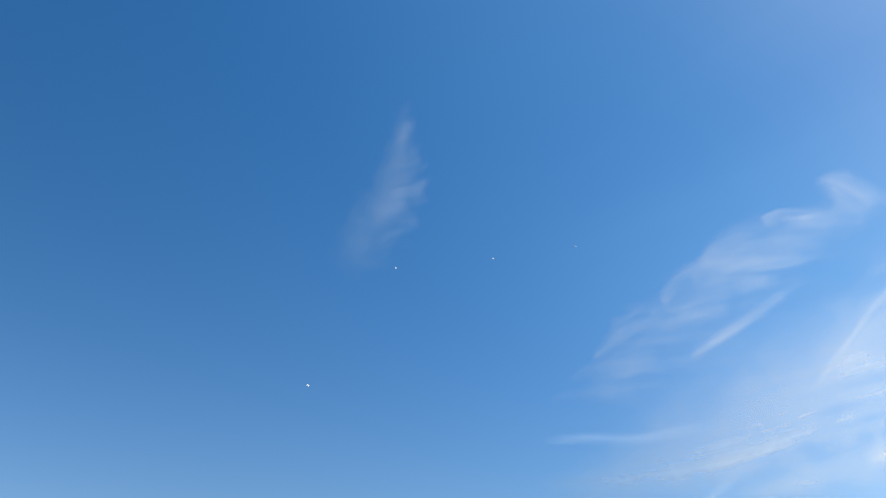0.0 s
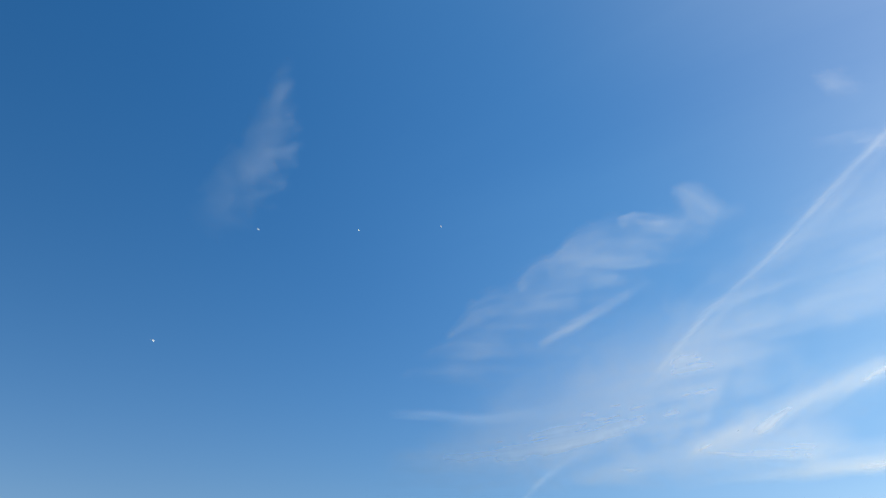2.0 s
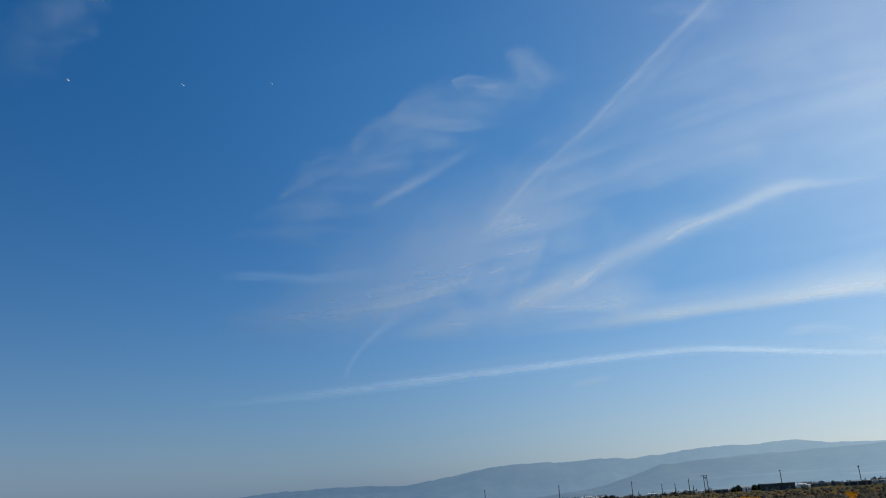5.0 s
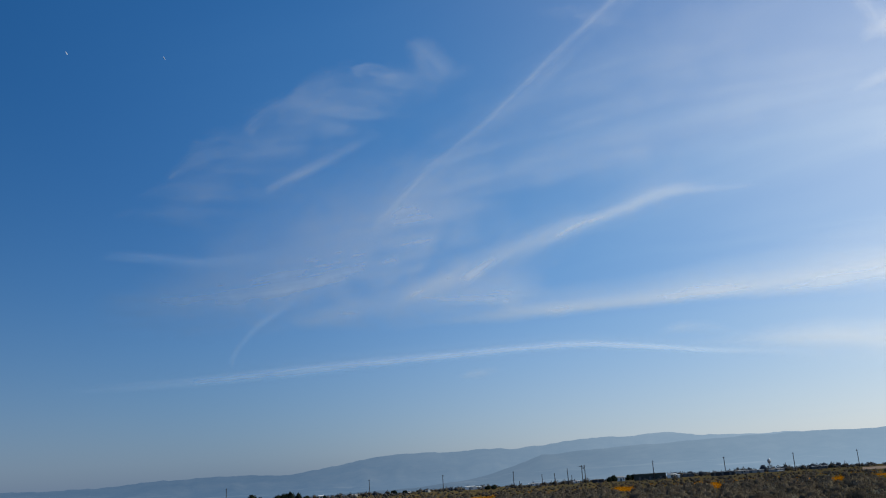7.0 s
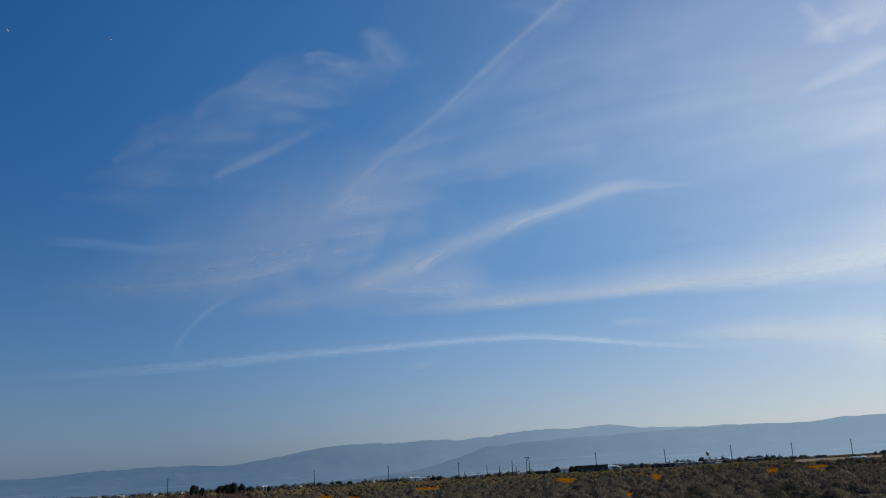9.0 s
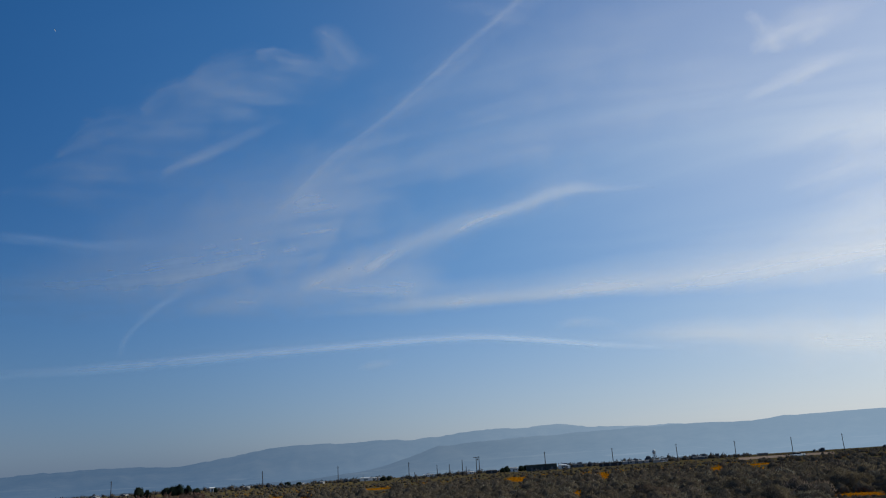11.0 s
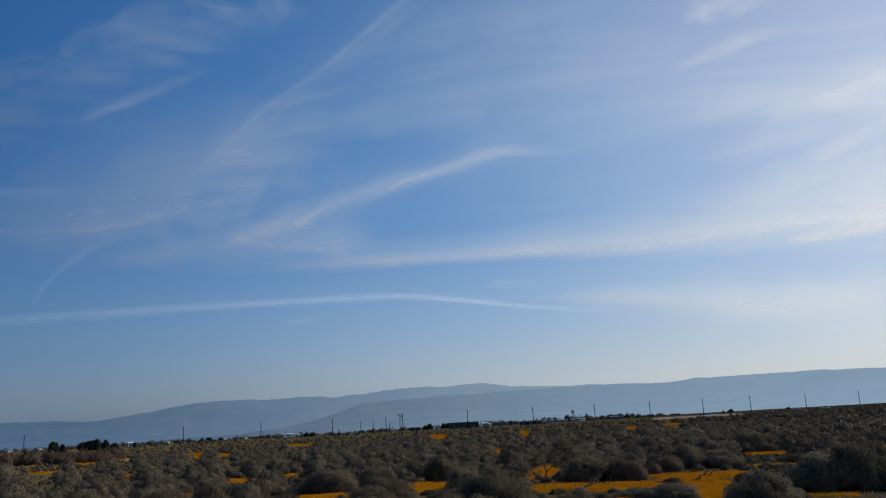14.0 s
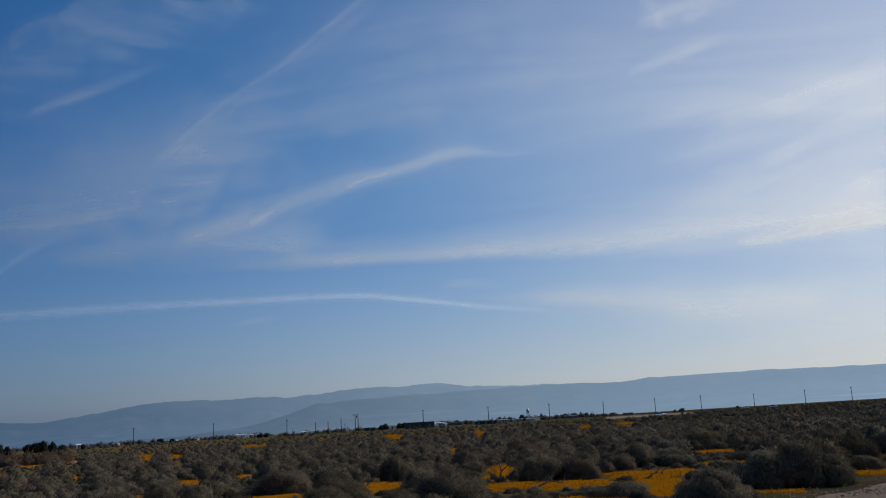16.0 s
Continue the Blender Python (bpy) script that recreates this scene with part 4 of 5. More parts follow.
def low_growth():
    """Short dry grass between the shrubs, and lone yellow blossoms out to the middle distance."""
    rng = np.random.default_rng(41)
    for name, label, count, near, far, tall, mat in (("dry_grass", "short straw-coloured spring grass between shrubs", 26000, 14, 60, 0.16, STRAW), ("green_grass", "short green spring grass between shrubs", 16000, 14, 60, 0.12, GREEN),
                                                     ("wildflowers", "scattered small golden-yellow wildflowers", 9000, 30, 260, 0.22, PETAL), ("wildflowers", "low clumps of golden-yellow wildflowers between shrubs", 5200, 42, 240, 0.42, PETAL)):
        az = np.radians(rng.uniform(-48, 34, count))
        d = np.sqrt(rng.uniform(near ** 2, far ** 2, count))
        x, y = np.sin(az) * d, np.cos(az) * d
        keep = np.array([noise.noise((px * 0.35, py * 0.35, tall * 50)) + 0.5 * noise.noise((px * 0.08, py * 0.08, tall * 90)) > 0.12 and not in_carpet(px, py, 0.0) for px, py in zip(x, y)])
        x, y = x[keep], y[keep]
        base = np.stack([x, y, np.array([swell(px, py) for px, py in zip(x, y)])], -1)
        n = len(x)
        way = unit(rng.normal(0, 0.45 if tall < 0.4 else 1.2, (n, 3)) * (1, 1, 0.4) + np.array([0, 0, 1.0 if tall < 0.4 else 0.3]))
        ob = new(name, quads_mesh(name, blades(rng, base, way, rng.uniform(0.6, 1.4, n) * tall, np.full(n, tall * (0.4 if tall > 0.4 else 0.16 if name == "wildflowers" else 0.07))), mat, np.tile([0.0, 0.0, 1.0], (n, 1))))
        tagged(ob, label, "flowers" if name == "wildflowers" else "grass", kind="stuff")


low_growth()


def sand_track():
    """A pale bare wheel track that cuts across the verge, with crumbling edges."""
    verts, faces, n = [], [], 70
    for i in range(n + 1):
        u = i / n
        x, y = 4.2 + 8.0 * u, 14.9 + 8.3 * u - 1.4 * u * u
        side = Vector((-0.70, 0.70))
        for j in range(9):
            v = 2 * j / 8 - 1
            half = 1.05 + (0.22 if v < 0 else 0.3) * noise.fractal((x * 1.3, y * 1.3, 4 if v < 0 else 9), 0.7, 2, 4)
            px, py = x + side.x * half * v, y + side.y * half * v
            rut = 0.05 * max(0, 1 - abs(abs(v) - 0.5) * 5)
            verts.append((px, py, swell(px, py) + (0.04 - rut * 0.6 if 0 < j < 8 else -0.03)))
    for i in range(n):
        for j in range(8):
            o = i * 9 + j
            faces.append((o, o + 9, o + 10, o + 1))
    tagged(new("dirt_track", mesh_from("dirt_track", verts, faces, SAND, True)), "bare pale sandy wheel track on the verge", "track", kind="structure")


sand_track()


def dry_field():
    """A level strip of bare tan farmland across the flat."""
    verts, faces, n = [], [], 40
    for i in range(n + 1):
        az = 5.2 + 5.6 * i / n
        wave = 14 * noise.noise((az * 1.3, 3.1, 0))
        for d in (318 + wave, 420 + wave, 560 + 2 * wave):
            p = on_ground(az, d)
            verts.append((p.x, p.y, swell(p.x, p.y) * (0 if d > 599 else 1) + (0.06 if d > 400 else -0.02)))
    for i in range(n):
        for j in range(2):
            o = i * 3 + j
            faces.append((o, o + 3, o + 4, o + 1))
    tagged(new("dry_field", mesh_from("dry_field", verts, faces, SAND, True)), "bare tan strip of dry farmland across the flat", "field", kind="structure")


dry_field()


def gravel():
    """Small stones and clods strewn over the track and its edges."""
    rng = random.Random(17)
    bm = bmesh.new()
    for _ in range(620):
        u = rng.random()
        x, y = 4.2 + 8.0 * u, 14.9 + 8.3 * u - 1.4 * u * u
        v = rng.gauss(0, 0.75)
        px, py, r = x - 0.7 * v, y + 0.7 * v, rng.uniform(0.012, 0.045)
        made = bmesh.ops.create_icosphere(bm, subdivisions=1, radius=r)["verts"]
        for q in made:
            q.co = Vector((px + q.co.x * rng.uniform(0.8, 1.4), py + q.co.y * rng.uniform(0.8, 1.3), swell(px, py) + 0.03 + q.co.z * 0.6))
    me = bpy.data.meshes.new("gravel")
    bm.to_mesh(me), bm.free()
    me.materials.append(SAND)
    tagged(new("gravel", me), "small sandy stones strewn on the track", "gravel", kind="stuff")


gravel()


def dead_bush():
    """A small gnarled leafless bush with a forked trunk."""
    ob = thing("dead_bush", pose(-1.1, 27.9, swell(-1.1, 27.9)) @ Matrix.Scale(0.68, 4), "small gnarled half-dead bush with bare forked trunk", "shrub")
    bm = bmesh.new()
    limbs = [((0, 0, -0.05), (0.12, 0, 0.35), 0.07, 0.05), ((0.12, 0, 0.35), (0.45, 0.1, 0.62), 0.05, 0.03), ((0.12, 0, 0.35), (0.02, 0.1, 0.8), 0.045, 0.025), ((0.45, 0.1, 0.62), (0.8, 0, 0.6), 0.03, 0.015),
             ((0.45, 0.1, 0.62), (0.55, 0.2, 0.95), 0.025, 0.012), ((0, 0, 0), (-0.35, 0, 0.2), 0.05, 0.035), ((-0.35, 0, 0.2), (-0.75, 0.1, 0.55), 0.035, 0.015), ((0.02, 0.1, 0.8), (-0.2, 0.2, 1.15), 0.025, 0.01)]
    for a, b, r0, r1 in limbs:
        rod(bm, a, b, r0 * 0.6, r1 * 0.55, 6)
    part("trunk", bm, TIMBER, ob, "bare dark forked trunk")
    rng = np.random.default_rng(77)
    tips = np.array([b for _, b, *_ in limbs[3:]])
    base = tips[rng.integers(0, len(tips), 700)] + rng.normal(0, 0.16, (700, 3))
    way = unit(rng.normal(0, 0.6, (700, 3)) + np.array([0, 0, 0.8]))
    mesh_part("foliage", quads_mesh("foliage", blades(rng, base, way, rng.uniform(0.06, 0.14, 700), np.full(700, 0.014)), SAGE), ob)


dead_bush()


def dead_branch(x, y, turn, long, seed):
    """A fallen bare branch with side twigs, propped on the ground."""
    rng = random.Random(seed)
    ob = thing("dead_branch", pose(x, y, swell(x, y), 0, 0, turn), "fallen bare dark branch lying among golden flowers", "branch", "fallen branches")
    bm = bmesh.new()
    at, r = Vector((-long / 2, 0, 0.03)), 0.024
    twigs = []
    for k in range(6):
        to = at + Vector((long / 6, rng.uniform(-0.08, 0.08), 0.05 * math.sin(k) + 0.012))
        rod(bm, at, to, r, r * 0.85, 6)
        twigs.append((to.copy(), rng.choice((-1, 1))))
        at, r = to, r * 0.85
    part("stem", bm, TIMBER, ob)
    for p, s in twigs:
        bm = bmesh.new()
        mid = p + Vector((rng.uniform(0.05, 0.15), s * 0.12, 0.12))
        rod(bm, p, mid, 0.014, 0.01, 5), rod(bm, mid, mid + Vector((rng.uniform(0, 0.15), s * 0.1, rng.uniform(0, 0.16))), 0.01, 0.004, 4)
        part("twig", bm, TIMBER, ob)


for k, (x, y, turn, long) in enumerate(((0.35, 23.2, 12, 0.9), (3.35, 24.4, 20, 0.6))):
    dead_branch(x, y, turn, long, k)


def boulder(x, y, size, seed):
    bm = bmesh.new()
    bmesh.ops.create_icosphere(bm, subdivisions=3, radius=1)
    for v in bm.verts:
        v.co *= 1 + 0.35 * noise.fractal(v.co * 1.2 + Vector((seed, 0, 0)), 0.8, 2, 4)
        v.co = Vector((v.co.x * size, v.co.y * size * 0.7, max(v.co.z, -0.3) * size * 0.75))
    me = bpy.data.meshes.new("boulder")
    bm.to_mesh(me), bm.free()
    me.materials.append(STONE)
    ob = new("boulder", me)
    ob.location = (x, y, swell(x, y) + size * 0.1)
    return tagged(ob, "pale weathered boulder beside golden flowers", "rock", "pale boulders")


for k, (x, y, size) in enumerate(((-62.5, 100.5, 0.3), (-50.5, 89.6, 0.32))):
    boulder(x, y, size, k)


# ---- power line ----
def pole(az, dist, tall, arm=True, lean=0.0):
    p = on_ground(az, dist)
    ob = thing("utility_pole", pose(p.x, p.y, 0, 0, lean, 10), "dark weathered wooden utility pole beyond the sagebrush", "utility pole", "poles of the power line")
    part("post", rod(bmesh.new(), (0, 0, -0.3), (0, 0, tall), 0.28, 0.2, 8), TIMBER, ob)
    if arm:
        bm = bmesh.new()
        box(bm, -0.6, -0.08, tall - 0.72, 0.6, 0.08, tall - 0.55, 0.02)
        beam = part("crossarm", bm, TIMBER, ob)
        for x in (-0.5, 0.0, 0.5):
            bm = turned(bmesh.new(), [(0.05, 0), (0.09, 0.08), (0.06, 0.14), (0.09, 0.2), (0.04, 0.28)], 8)
            made = part("insulator", bm, GREY_TIN, beam)
            made.location = (x, 0, tall - 0.55 if x else tall)
    return ob


POLES = [(-35.3, 0.86), (-26.0, 0.92), (-21.08, 0.93), (-16.35, 0.89), (-7.16, 1.0), (-2.68, 0.95), (1.45, 0.94), (5.07, 0.86), (8.46, 0.86), (11.4, 0.85), (14.67, 0.75), (17.7, 0.76), (20.36, 0.76)]
for k, (az, top) in enumerate(POLES):
    pole(az, (11.3 - EYE) / math.tan(radians(top)), 11.3, True, (0.6, -0.5, 0.2, 0.9)[k % 4])
for az, dist, tall in ((-14.44, 620, 8.6), (-13.61, 640, 8.6), (-12.73, 560, 10.2), (-12.48, 640, 6.5), (-15.96, 700, 5.0)):
    pole(az, dist, tall, False)


def double_pole():
    p = on_ground(-11.68, 540)
    ob = thing("utility_pole", pose(p.x, p.y, 0, 0, 0, 12), "double wooden utility pole joined by a crossarm", "utility pole", "poles of the power line")
    for x in (-0.9, 0.9):
        part("post", rod(bmesh.new(), (x, 0, -0.3), (x, 0, 11.3), 0.26, 0.18, 8), TIMBER, ob)
    part("crossarm", box(bmesh.new(), -2.8, -0.1, 10.6, 1.2, 0.1, 10.9, 0.02), TIMBER, ob)
    made = part("transformer", turned(bmesh.new(), [(0.3, 0), (0.36, 0.1), (0.36, 1.0), (0.2, 1.2)], 10), GREY_TIN, ob)
    made.location = (0.0, -0.1, 8.9)


double_pole()


# ---- far buildings and trees ----
def shed(az, dist, wide, deep, tall, wall_mat, roof_mat, label, turn=0.0, doors=2, ridge=0.18):
    """A low-pitched building: walls, an overhanging roof, doors and windows."""
    p = on_ground(az, dist)
    ob = thing("building", pose(p.x, p.y, 0, 0, 0, -az + turn), label, "building", "far buildings")
    part("wall", box(bmesh.new(), -wide / 2, -deep / 2, -0.2, wide / 2, deep / 2, tall * (1 - ridge)), wall_mat, ob)
    bm = bmesh.new()
    eave, top, o = tall * (1 - ridge), tall, 0.35
    ring = [bm.verts.new((x, y, z)) for x in (-wide / 2 - o, wide / 2 + o) for y, z in ((-deep / 2 - o, eave), (0, top), (deep / 2 + o, eave), (0, eave - 0.05))]
    for k in range(4):
        n = (k + 1) % 4
        bm.faces.new((ring[k], ring[n], ring[4 + n], ring[4 + k]))
    bm.faces.new(ring[3::-1]), bm.faces.new(ring[4:])
    part("roof", bm, roof_mat, ob)
    for k in range(doors):
        x = wide * ((k + 0.5) / doors - 0.5)
        part("door", box(bmesh.new(), x - 0.6, -deep / 2 - 0.06, 0, x + 0.6, -deep / 2 + 0.02, 2.1), GREY_TIN, ob)
        if tall > 2.5:
            window = part("window", box(bmesh.new(), x + 1.2, -deep / 2 - 0.05, 1.0, x + 2.4, -deep / 2 + 0.02, 1.9), GREY_TIN, ob, "narrow metal window frame")
            part("pane", box(bmesh.new(), x + 1.28, -deep / 2 - 0.07, 1.08, x + 2.32, -deep / 2 - 0.052, 1.82), GLASS_DARK, window)
    return ob


shed(-7.44, 545, 19, 12, 4.0, GREEN_TIN, GREEN_TIN, "long dark green metal shed beyond the sagebrush", 2, 3, 0.05)
shed(-2.9, 560, 14, 10, 2.3, DARK_ROOF, DARK_ROOF, "long low dark building beyond the sagebrush", 0, 3, 0.06)
shed(-18.21, 800, 5, 6, 2.8, PALE_PAINT, PALE_PAINT, "small pale building with a pale roof", -6, 1)
shed(-10.8, 620, 8, 5, 2.4, DARK_ROOF, DARK_ROOF, "low dark hut beyond the sagebrush", 0, 1, 0.08)
shed(-9.30, 640, 5.5, 4, 3.6, WHITE_PAINT, PALE_PAINT, "small pale hut among dark trees", 0, 1)
shed(-14.88, 900, 8, 6, 2.8, WHITE_PAINT, PALE_PAINT, "small white far building", 0, 1)
shed(-10.77, 1000, 8, 6, 3.0, WHITE_PAINT, PALE_PAINT, "small white far building", 0, 1)
shed(-5.0, 760, 9, 8, 2.8, GREY_TIN, DARK_ROOF, "low grey building among far trees", 0, 2, 0.1)
shed(-0.98, 760, 12, 8, 2.4, GREY_TIN, DARK_ROOF, "low grey building among far trees", 0, 2)
shed(2.84, 780, 12, 8, 2.6, GREY_TIN, GREY_TIN, "low grey building among far trees", 0, 2)
shed(6.66, 800, 9, 8, 2.0, GREY_TIN, DARK_ROOF, "low grey building among far trees", 0, 2)
for az, dist, w, tall, label in ((-19.3, 780, 9, 3.4, "long white metal building on the flat"), (-18.75, 790, 6, 2.6, "low white metal building on the flat"), (-15.18, 900, 7, 2.8, "small white far building"),
                                 (-12.2, 900, 7, 2.6, "small white far building"), (-6.05, 640, 6, 3.2, "small white building beside a shed"), (-5.75, 660, 5, 2.4, "small white building beside a shed"),
                                 (-1.7, 700, 10, 2.6, "long pale low building by far trees"), (-0.75, 720, 9, 2.4, "long pale low building by far trees"), (0.35, 720, 12, 2.3, "long pale low building by far trees")):
    shed(az, dist, w, 6, tall, WHITE_PAINT if "white" in label else PALE_PAINT, WHITE_PAINT if "white" in label else PALE_PAINT, label, 0, 1, 0.12)
for az, dist, w in ((-38.08, 900, 9), (-36.13, 850, 7), (-39.36, 950, 8), (-23.50, 900, 7), (-22.13, 950, 6), (-34.46, 1000, 8), (-27.02, 900, 8)):
    shed(az, dist, w * 0.6, 6, 2.4, PALE_PAINT, PALE_PAINT, "small pale far house", az, 1)


def water_tower():
    p = on_ground(0.0, 800)
    ob = thing("water_tower", pose(p.x, p.y, 0), "pale water tower with a round tank on legs", "water tower")
    z = 8.5
    part("tank", turned(bmesh.new(), [(0.3, z - 1.4), (1.0, z - 0.9), (1.45, z), (1.5, z + 0.9), (1.25, z + 1.9), (0.7, z + 2.5), (0.15, z + 2.7)], 20), STEEL, ob, "rounded pale steel tank")
    for k in range(4):
        a = math.pi / 4 + k * math.pi / 2
        part("leg", rod(bmesh.new(), (1.9 * math.cos(a), 1.9 * math.sin(a), -0.2), (1.3 * math.cos(a), 1.3 * math.sin(a), z), 0.14, 0.12, 6), STEEL, ob)
    part("riser", rod(bmesh.new(), (0, 0, -0.2), (0, 0, z - 1.2), 0.35, 0.35, 10), STEEL, ob)
    for zz in (3.0, 6.0):
        bm = bmesh.new()
        r = 1.9 - 0.6 * zz / z
        for k in range(4):
            a, b = math.pi / 4 + k * math.pi / 2, math.pi / 4 + (k + 1) * math.pi / 2
            rod(bm, (r * math.cos(a), r * math.sin(a), zz), (r * math.cos(b), r * math.sin(b), zz), 0.06, 0.06, 4)
        part("brace", bm, STEEL, ob)


water_tower()


def tree(az, dist, tall, wide, material, label, seed, trunk=0.3, leaves=320, base=0.0):
    """A tree: tapered trunk, limbs, and a crown of many small leaf clumps."""
    rng = np.random.default_rng(seed)
    p = on_ground(az, dist)
    ob = thing("tree", pose(p.x, p.y, base), label, "tree", "far trees")
    bm = bmesh.new()
    crown_low = tall * trunk
    rod(bm, (0, 0, -0.2), (0, 0, tall * 0.75), tall * 0.035, tall * 0.012, 7)
    lumps = []
    for k in range(9):
        a, h = k * 2.4 + rng.normal(0, 0.3), crown_low + (tall - crown_low) * (k + 0.6) / 9.5
        reach = wide / 2 * math.sin(math.pi * min(0.95, 0.2 + 0.75 * (k + 0.5) / 9)) * rng.uniform(0.55, 0.85)
        tip = (math.cos(a) * reach, math.sin(a) * reach, h)
        rod(bm, (0, 0, h * 0.7), tip, tall * 0.012, tall * 0.004, 4)
        lumps.append(tip)
    part("trunk", bm, BARK, ob)
    quads, _, normals, mound = crown(rng, 12, leaves, 1.0, 0.09, 0.1, 0.4, 0.4, 7, 16)
    grow, lift = np.array([wide * 0.6, wide * 0.6, (tall - crown_low * 0.6) / 1.2]), np.array([0, 0, crown_low * 0.6])
    for points in (quads, mound[0]):
        points[..., 2] = 1.2 * np.sin(math.pi / 2 * np.clip(points[..., 2] / 1.2, 0, 1))
    mound = (mound[0] * grow + lift, *mound[1:])
    mesh_part("crown", quads_mesh("crown", quads * grow + lift, material, normals, mound), ob)
    return ob


DARK_TREE = "dark evergreen tree far across the flat"
for k, (az, dist, tall, wide) in enumerate([
    (-33.65, 300, 4.2, 3.6), (-33.15, 310, 3.0, 2.6), (-32.0, 320, 3.6, 3.8), (-31.6, 320, 4.2, 3.8), (-31.2, 320, 4.4, 3.4), (-30.7, 325, 4.0, 3.0), (-30.15, 310, 2.7, 2.6),
    (-28.98, 420, 2.6, 2.0), (-24.38, 560, 3.6, 4.6), (-23.69, 580, 3.0, 3.6), (-18.11, 500, 2.6, 3.6), (-17.72, 500, 2.9, 3.0), (-10.05, 590, 3.6, 3.8), (-9.75, 600, 4.6, 5.0), (-8.8, 640, 4.4, 5.0), (-8.45, 650, 4.8, 4.4),
    (-1.96, 850, 5.7, 4.2), (-1.27, 850, 5.2, 4.8), (-0.44, 800, 6.2, 6.0), (0.88, 900, 4.9, 5.5), (2.45, 850, 5.1, 6.0), (3.13, 850, 5.4, 6.4), (3.92, 900, 4.8, 5.1), (-4.21, 800, 4.3, 5.1), (-4.89, 800, 4.8, 6.0), (-5.87, 820, 4.9, 6.8),
    (10.13, 700, 3.2, 4.6), (9.69, 720, 2.6, 2.2), (13.61, 760, 2.6, 3.2), (-25.65, 800, 4.0, 5.0), (-20.56, 800, 3.6, 5.0),
]):
    tree(az, dist, tall, wide, DARK if dist < 700 else FAR_HAZED, DARK_TREE if dist < 700 else "hazy grey-green tree far across the flat", 100 + k, 0.15 if dist < 700 else 0.05)


def thicket():
    """A tangle of bare reddish-brown brush on a low rise."""
    rng = np.random.default_rng(9)
    lumps = [(-36.2 + 6.3 * k / 27 + rng.normal(0, 0.15), 112 + rng.uniform(-4, 10), rng.uniform(1.1, 1.75)) for k in range(28)]
    spots = [(on_ground(az, d).x, on_ground(az, d).y, r) for az, d, r in lumps]
    ob = far_brush("thicket", "tangled reddish-brown bare thicket on the flat", spots, 500, 0.2, RUST, 60, 6, 16, 0.15)
    return ob


thicket()


def tree_line():
    """Low dark woods and hedges far across the valley."""
    rng = random.Random(31)
    spots = []
    for _ in range(900):
        az = rng.uniform(-50, 12)
        p = on_ground(az, rng.uniform(850, 1300))
        if -7.5 < az < 6 and rng.random() < 0.75:
            p = on_ground(az, rng.uniform(820, 1100))
            spots.append((p.x, p.y, rng.uniform(2.4, 5.6 if az < 4 else 3.4)))
        elif az < 4.5 and noise.noise((az * 0.35, 2.2, 0)) + rng.uniform(-0.4, 0.4) > -0.12:
            spots.append((p.x, p.y, rng.uniform(2.4, 4.4)))
        elif az < 4.5:
            p = on_ground(az, rng.uniform(420, 820))
            spots.append((p.x, p.y, rng.uniform(1.0, 1.9)))
    far_brush("tree_line", "low dark line of far trees and hedges", spots, 30, 0.3, FAR_HAZED, 61, 4, 9)


tree_line()


def car(az, dist, turn, paint, label):
    """A parked car: rounded body, cabin, four wheels."""
    p = on_ground(az, dist)
    ob = thing("car", pose(p.x, p.y, 0, 0, 0, -az + turn), label, "car", "parked cars")
    bm = bmesh.new()
    box(bm, -2.2, -0.88, 0.35, 2.2, 0.88, 0.95, 0.12)
    part("body", bm, paint, ob)
    bm = bmesh.new()
    box(bm, -1.3, -0.78, 0.9, 1.0, 0.78, 1.5, 0.18)
    part("cabin", bm, GLASS_DARK, ob, "dark glazed cabin")
    part("roof", box(bmesh.new(), -1.0, -0.7, 1.47, 0.75, 0.7, 1.55, 0.03), paint, ob)
    for x in (-1.35, 1.35):
        for y in (-0.86, 0.86):
            wheel = part("wheel", rod(bmesh.new(), (x, y - 0.1, 0.33), (x, y + 0.1, 0.33), 0.33, 0.33, 14), RUBBER, ob)
            part("rim", rod(bmesh.new(), (x, y - 0.11, 0.33), (x, y + 0.11, 0.33), 0.19, 0.19, 12), STEEL, wheel)
    for y in (-0.6, 0.6):
        part("headlight", box(bmesh.new(), -2.24, y - 0.16, 0.62, -2.15, y + 0.16, 0.78, 0.02), STEEL, ob)
    return ob


car(8.71, 285, 35, WHITE_PAINT, "white car parked beyond the sagebrush")
car(15.76, 520, 10, WHITE_PAINT, "white car parked under a power line")
car(14.10, 520, 0, WHITE_PAINT, "white car parked under a power line")
car(0.54, 620, 30, WHITE_PAINT, "white car parked by far buildings")
shed(-29.2, 600, 3, 3, 3.0, WHITE_PAINT, WHITE_PAINT, "tiny white hut beside a dark tree", 0, 1)


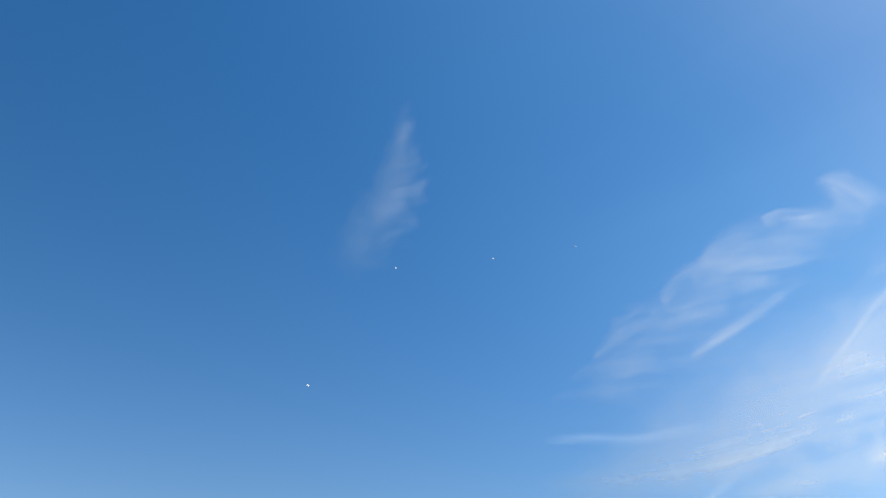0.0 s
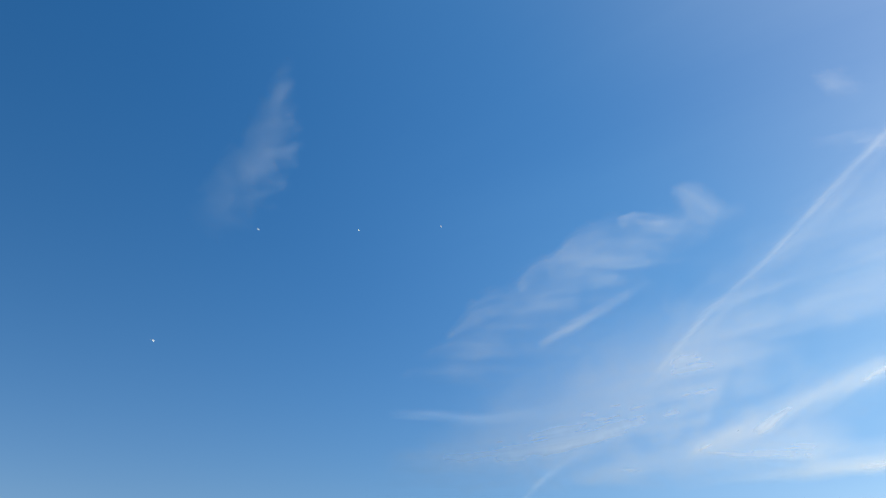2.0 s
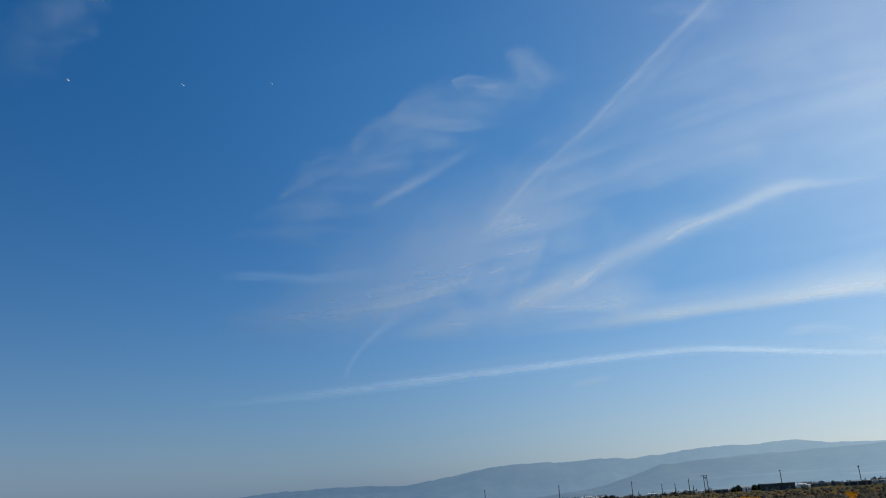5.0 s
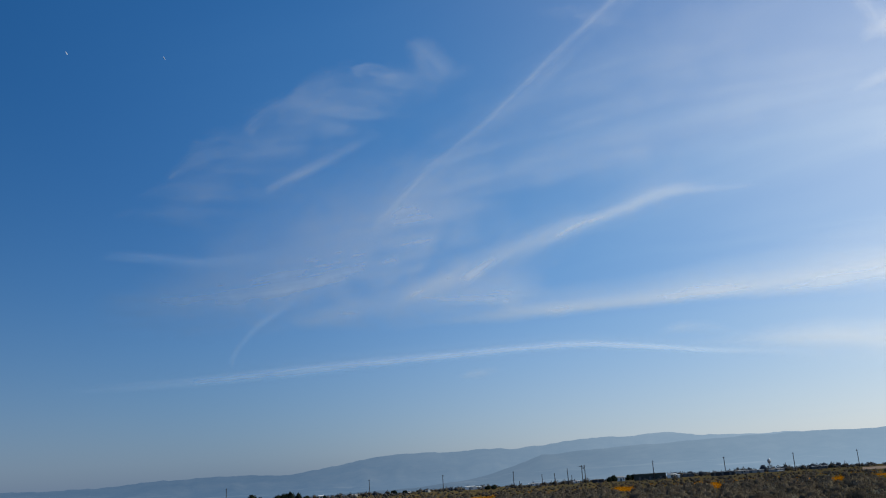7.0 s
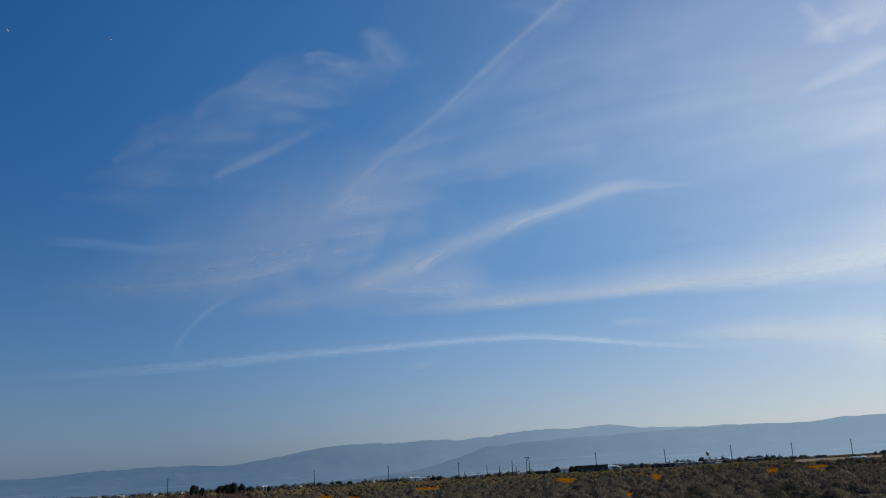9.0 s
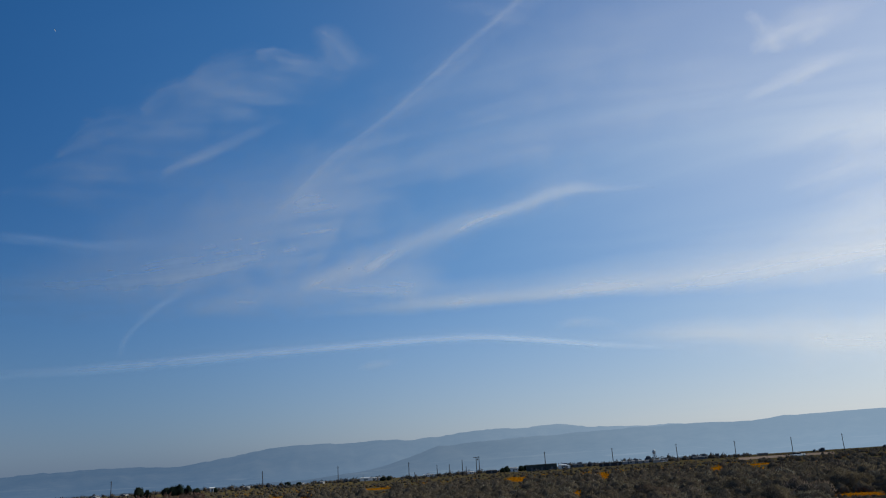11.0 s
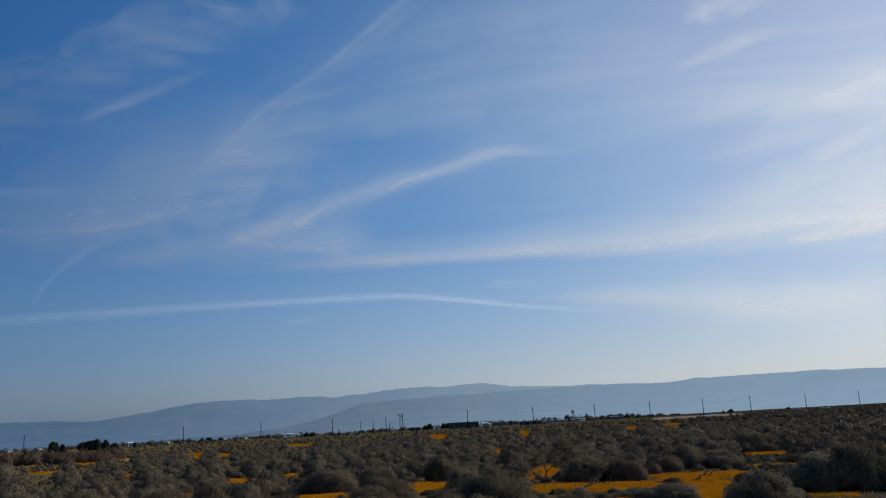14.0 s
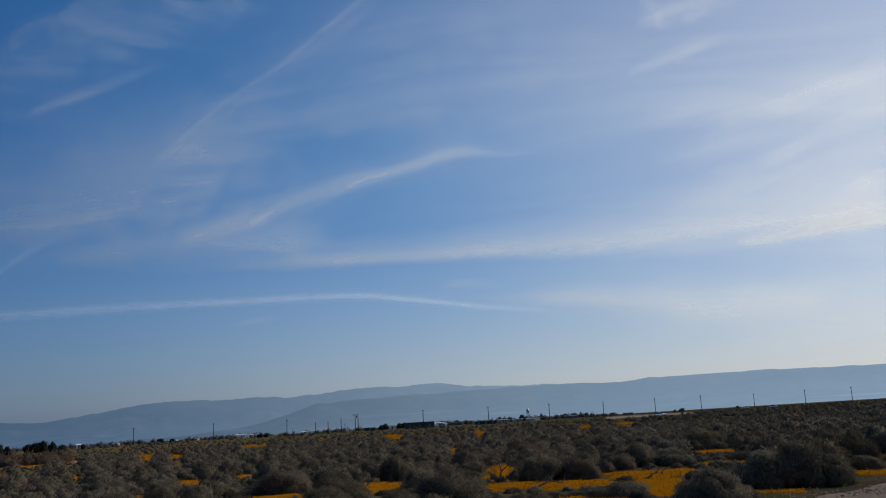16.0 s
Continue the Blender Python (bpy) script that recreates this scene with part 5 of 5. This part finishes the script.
# ---- aircraft ----
def aircraft(az, el, dist, turn):
    p = heading(az, el, dist)
    top = (SUN_WAY + 0.3 * (Vector((0, 0, EYE)) - p).normalized()).normalized()
    nose = top.cross(Vector((0, 0, 1))).normalized()
    turned_to = Matrix((nose, top.cross(nose), top)).transposed().to_4x4()
    ob = thing("aircraft", Matrix.Translation(p) @ turned_to @ pose(0, 0, 0, 0, 0, turn), "small pale jet aircraft far up in the sky", "aircraft", "aircraft flying together")
    bm = turned(bmesh.new(), [(0.1, -7.5), (0.6, -5.5), (0.9, -2), (0.95, 2), (0.7, 5.5), (0.55, 7.0)], 10)
    bmesh.ops.rotate(bm, verts=bm.verts, matrix=Matrix.Rotation(radians(90), 3, "Y"))
    part("fuselage", bm, GREY_HULL, ob)
    for s in (-1, 1):
        for nm, x0, x1, span, tip0, tip1, z in (("wing", -1.5, 3.0, 5.0, 1.6, 3.2, 0.0), ("tailplane", 5.0, 7.0, 2.8, 6.4, 7.4, 0.1)):
            bm = bmesh.new()
            low = [bm.verts.new(v) for v in ((x0, 0.5 * s, z), (x1, 0.5 * s, z), (tip1, span * s, z), (tip0, span * s, z))]
            up = [bm.verts.new((v.co.x, v.co.y, z + 0.15)) for v in low]
            bm.faces.new(low[::-1]), bm.faces.new(up)
            for k in range(4):
                bm.faces.new((low[k], low[(k + 1) % 4], up[(k + 1) % 4], up[k]))
            bmesh.ops.recalc_face_normals(bm, faces=bm.faces)
            part(nm, bm, GREY_HULL, ob)
    bm = bmesh.new()
    side = [bm.verts.new(v) for v in ((4.5, -0.08, 0.6), (7.2, -0.08, 0.6), (7.6, -0.08, 3.0), (6.2, -0.08, 3.0))]
    other = [bm.verts.new((v.co.x, 0.08, v.co.z)) for v in side]
    bm.faces.new(side), bm.faces.new(other[::-1])
    for k in range(4):
        bm.faces.new((side[(k + 1) % 4], side[k], other[k], other[(k + 1) % 4]))
    part("fin", bm, GREY_HULL, ob)
    return ob


for az, el in ((-60.5, 19.5), (-54.4, 27.8), (-46.7, 28.4), (-40.2, 28.9)):
    aircraft(az, el, 2500, 12)
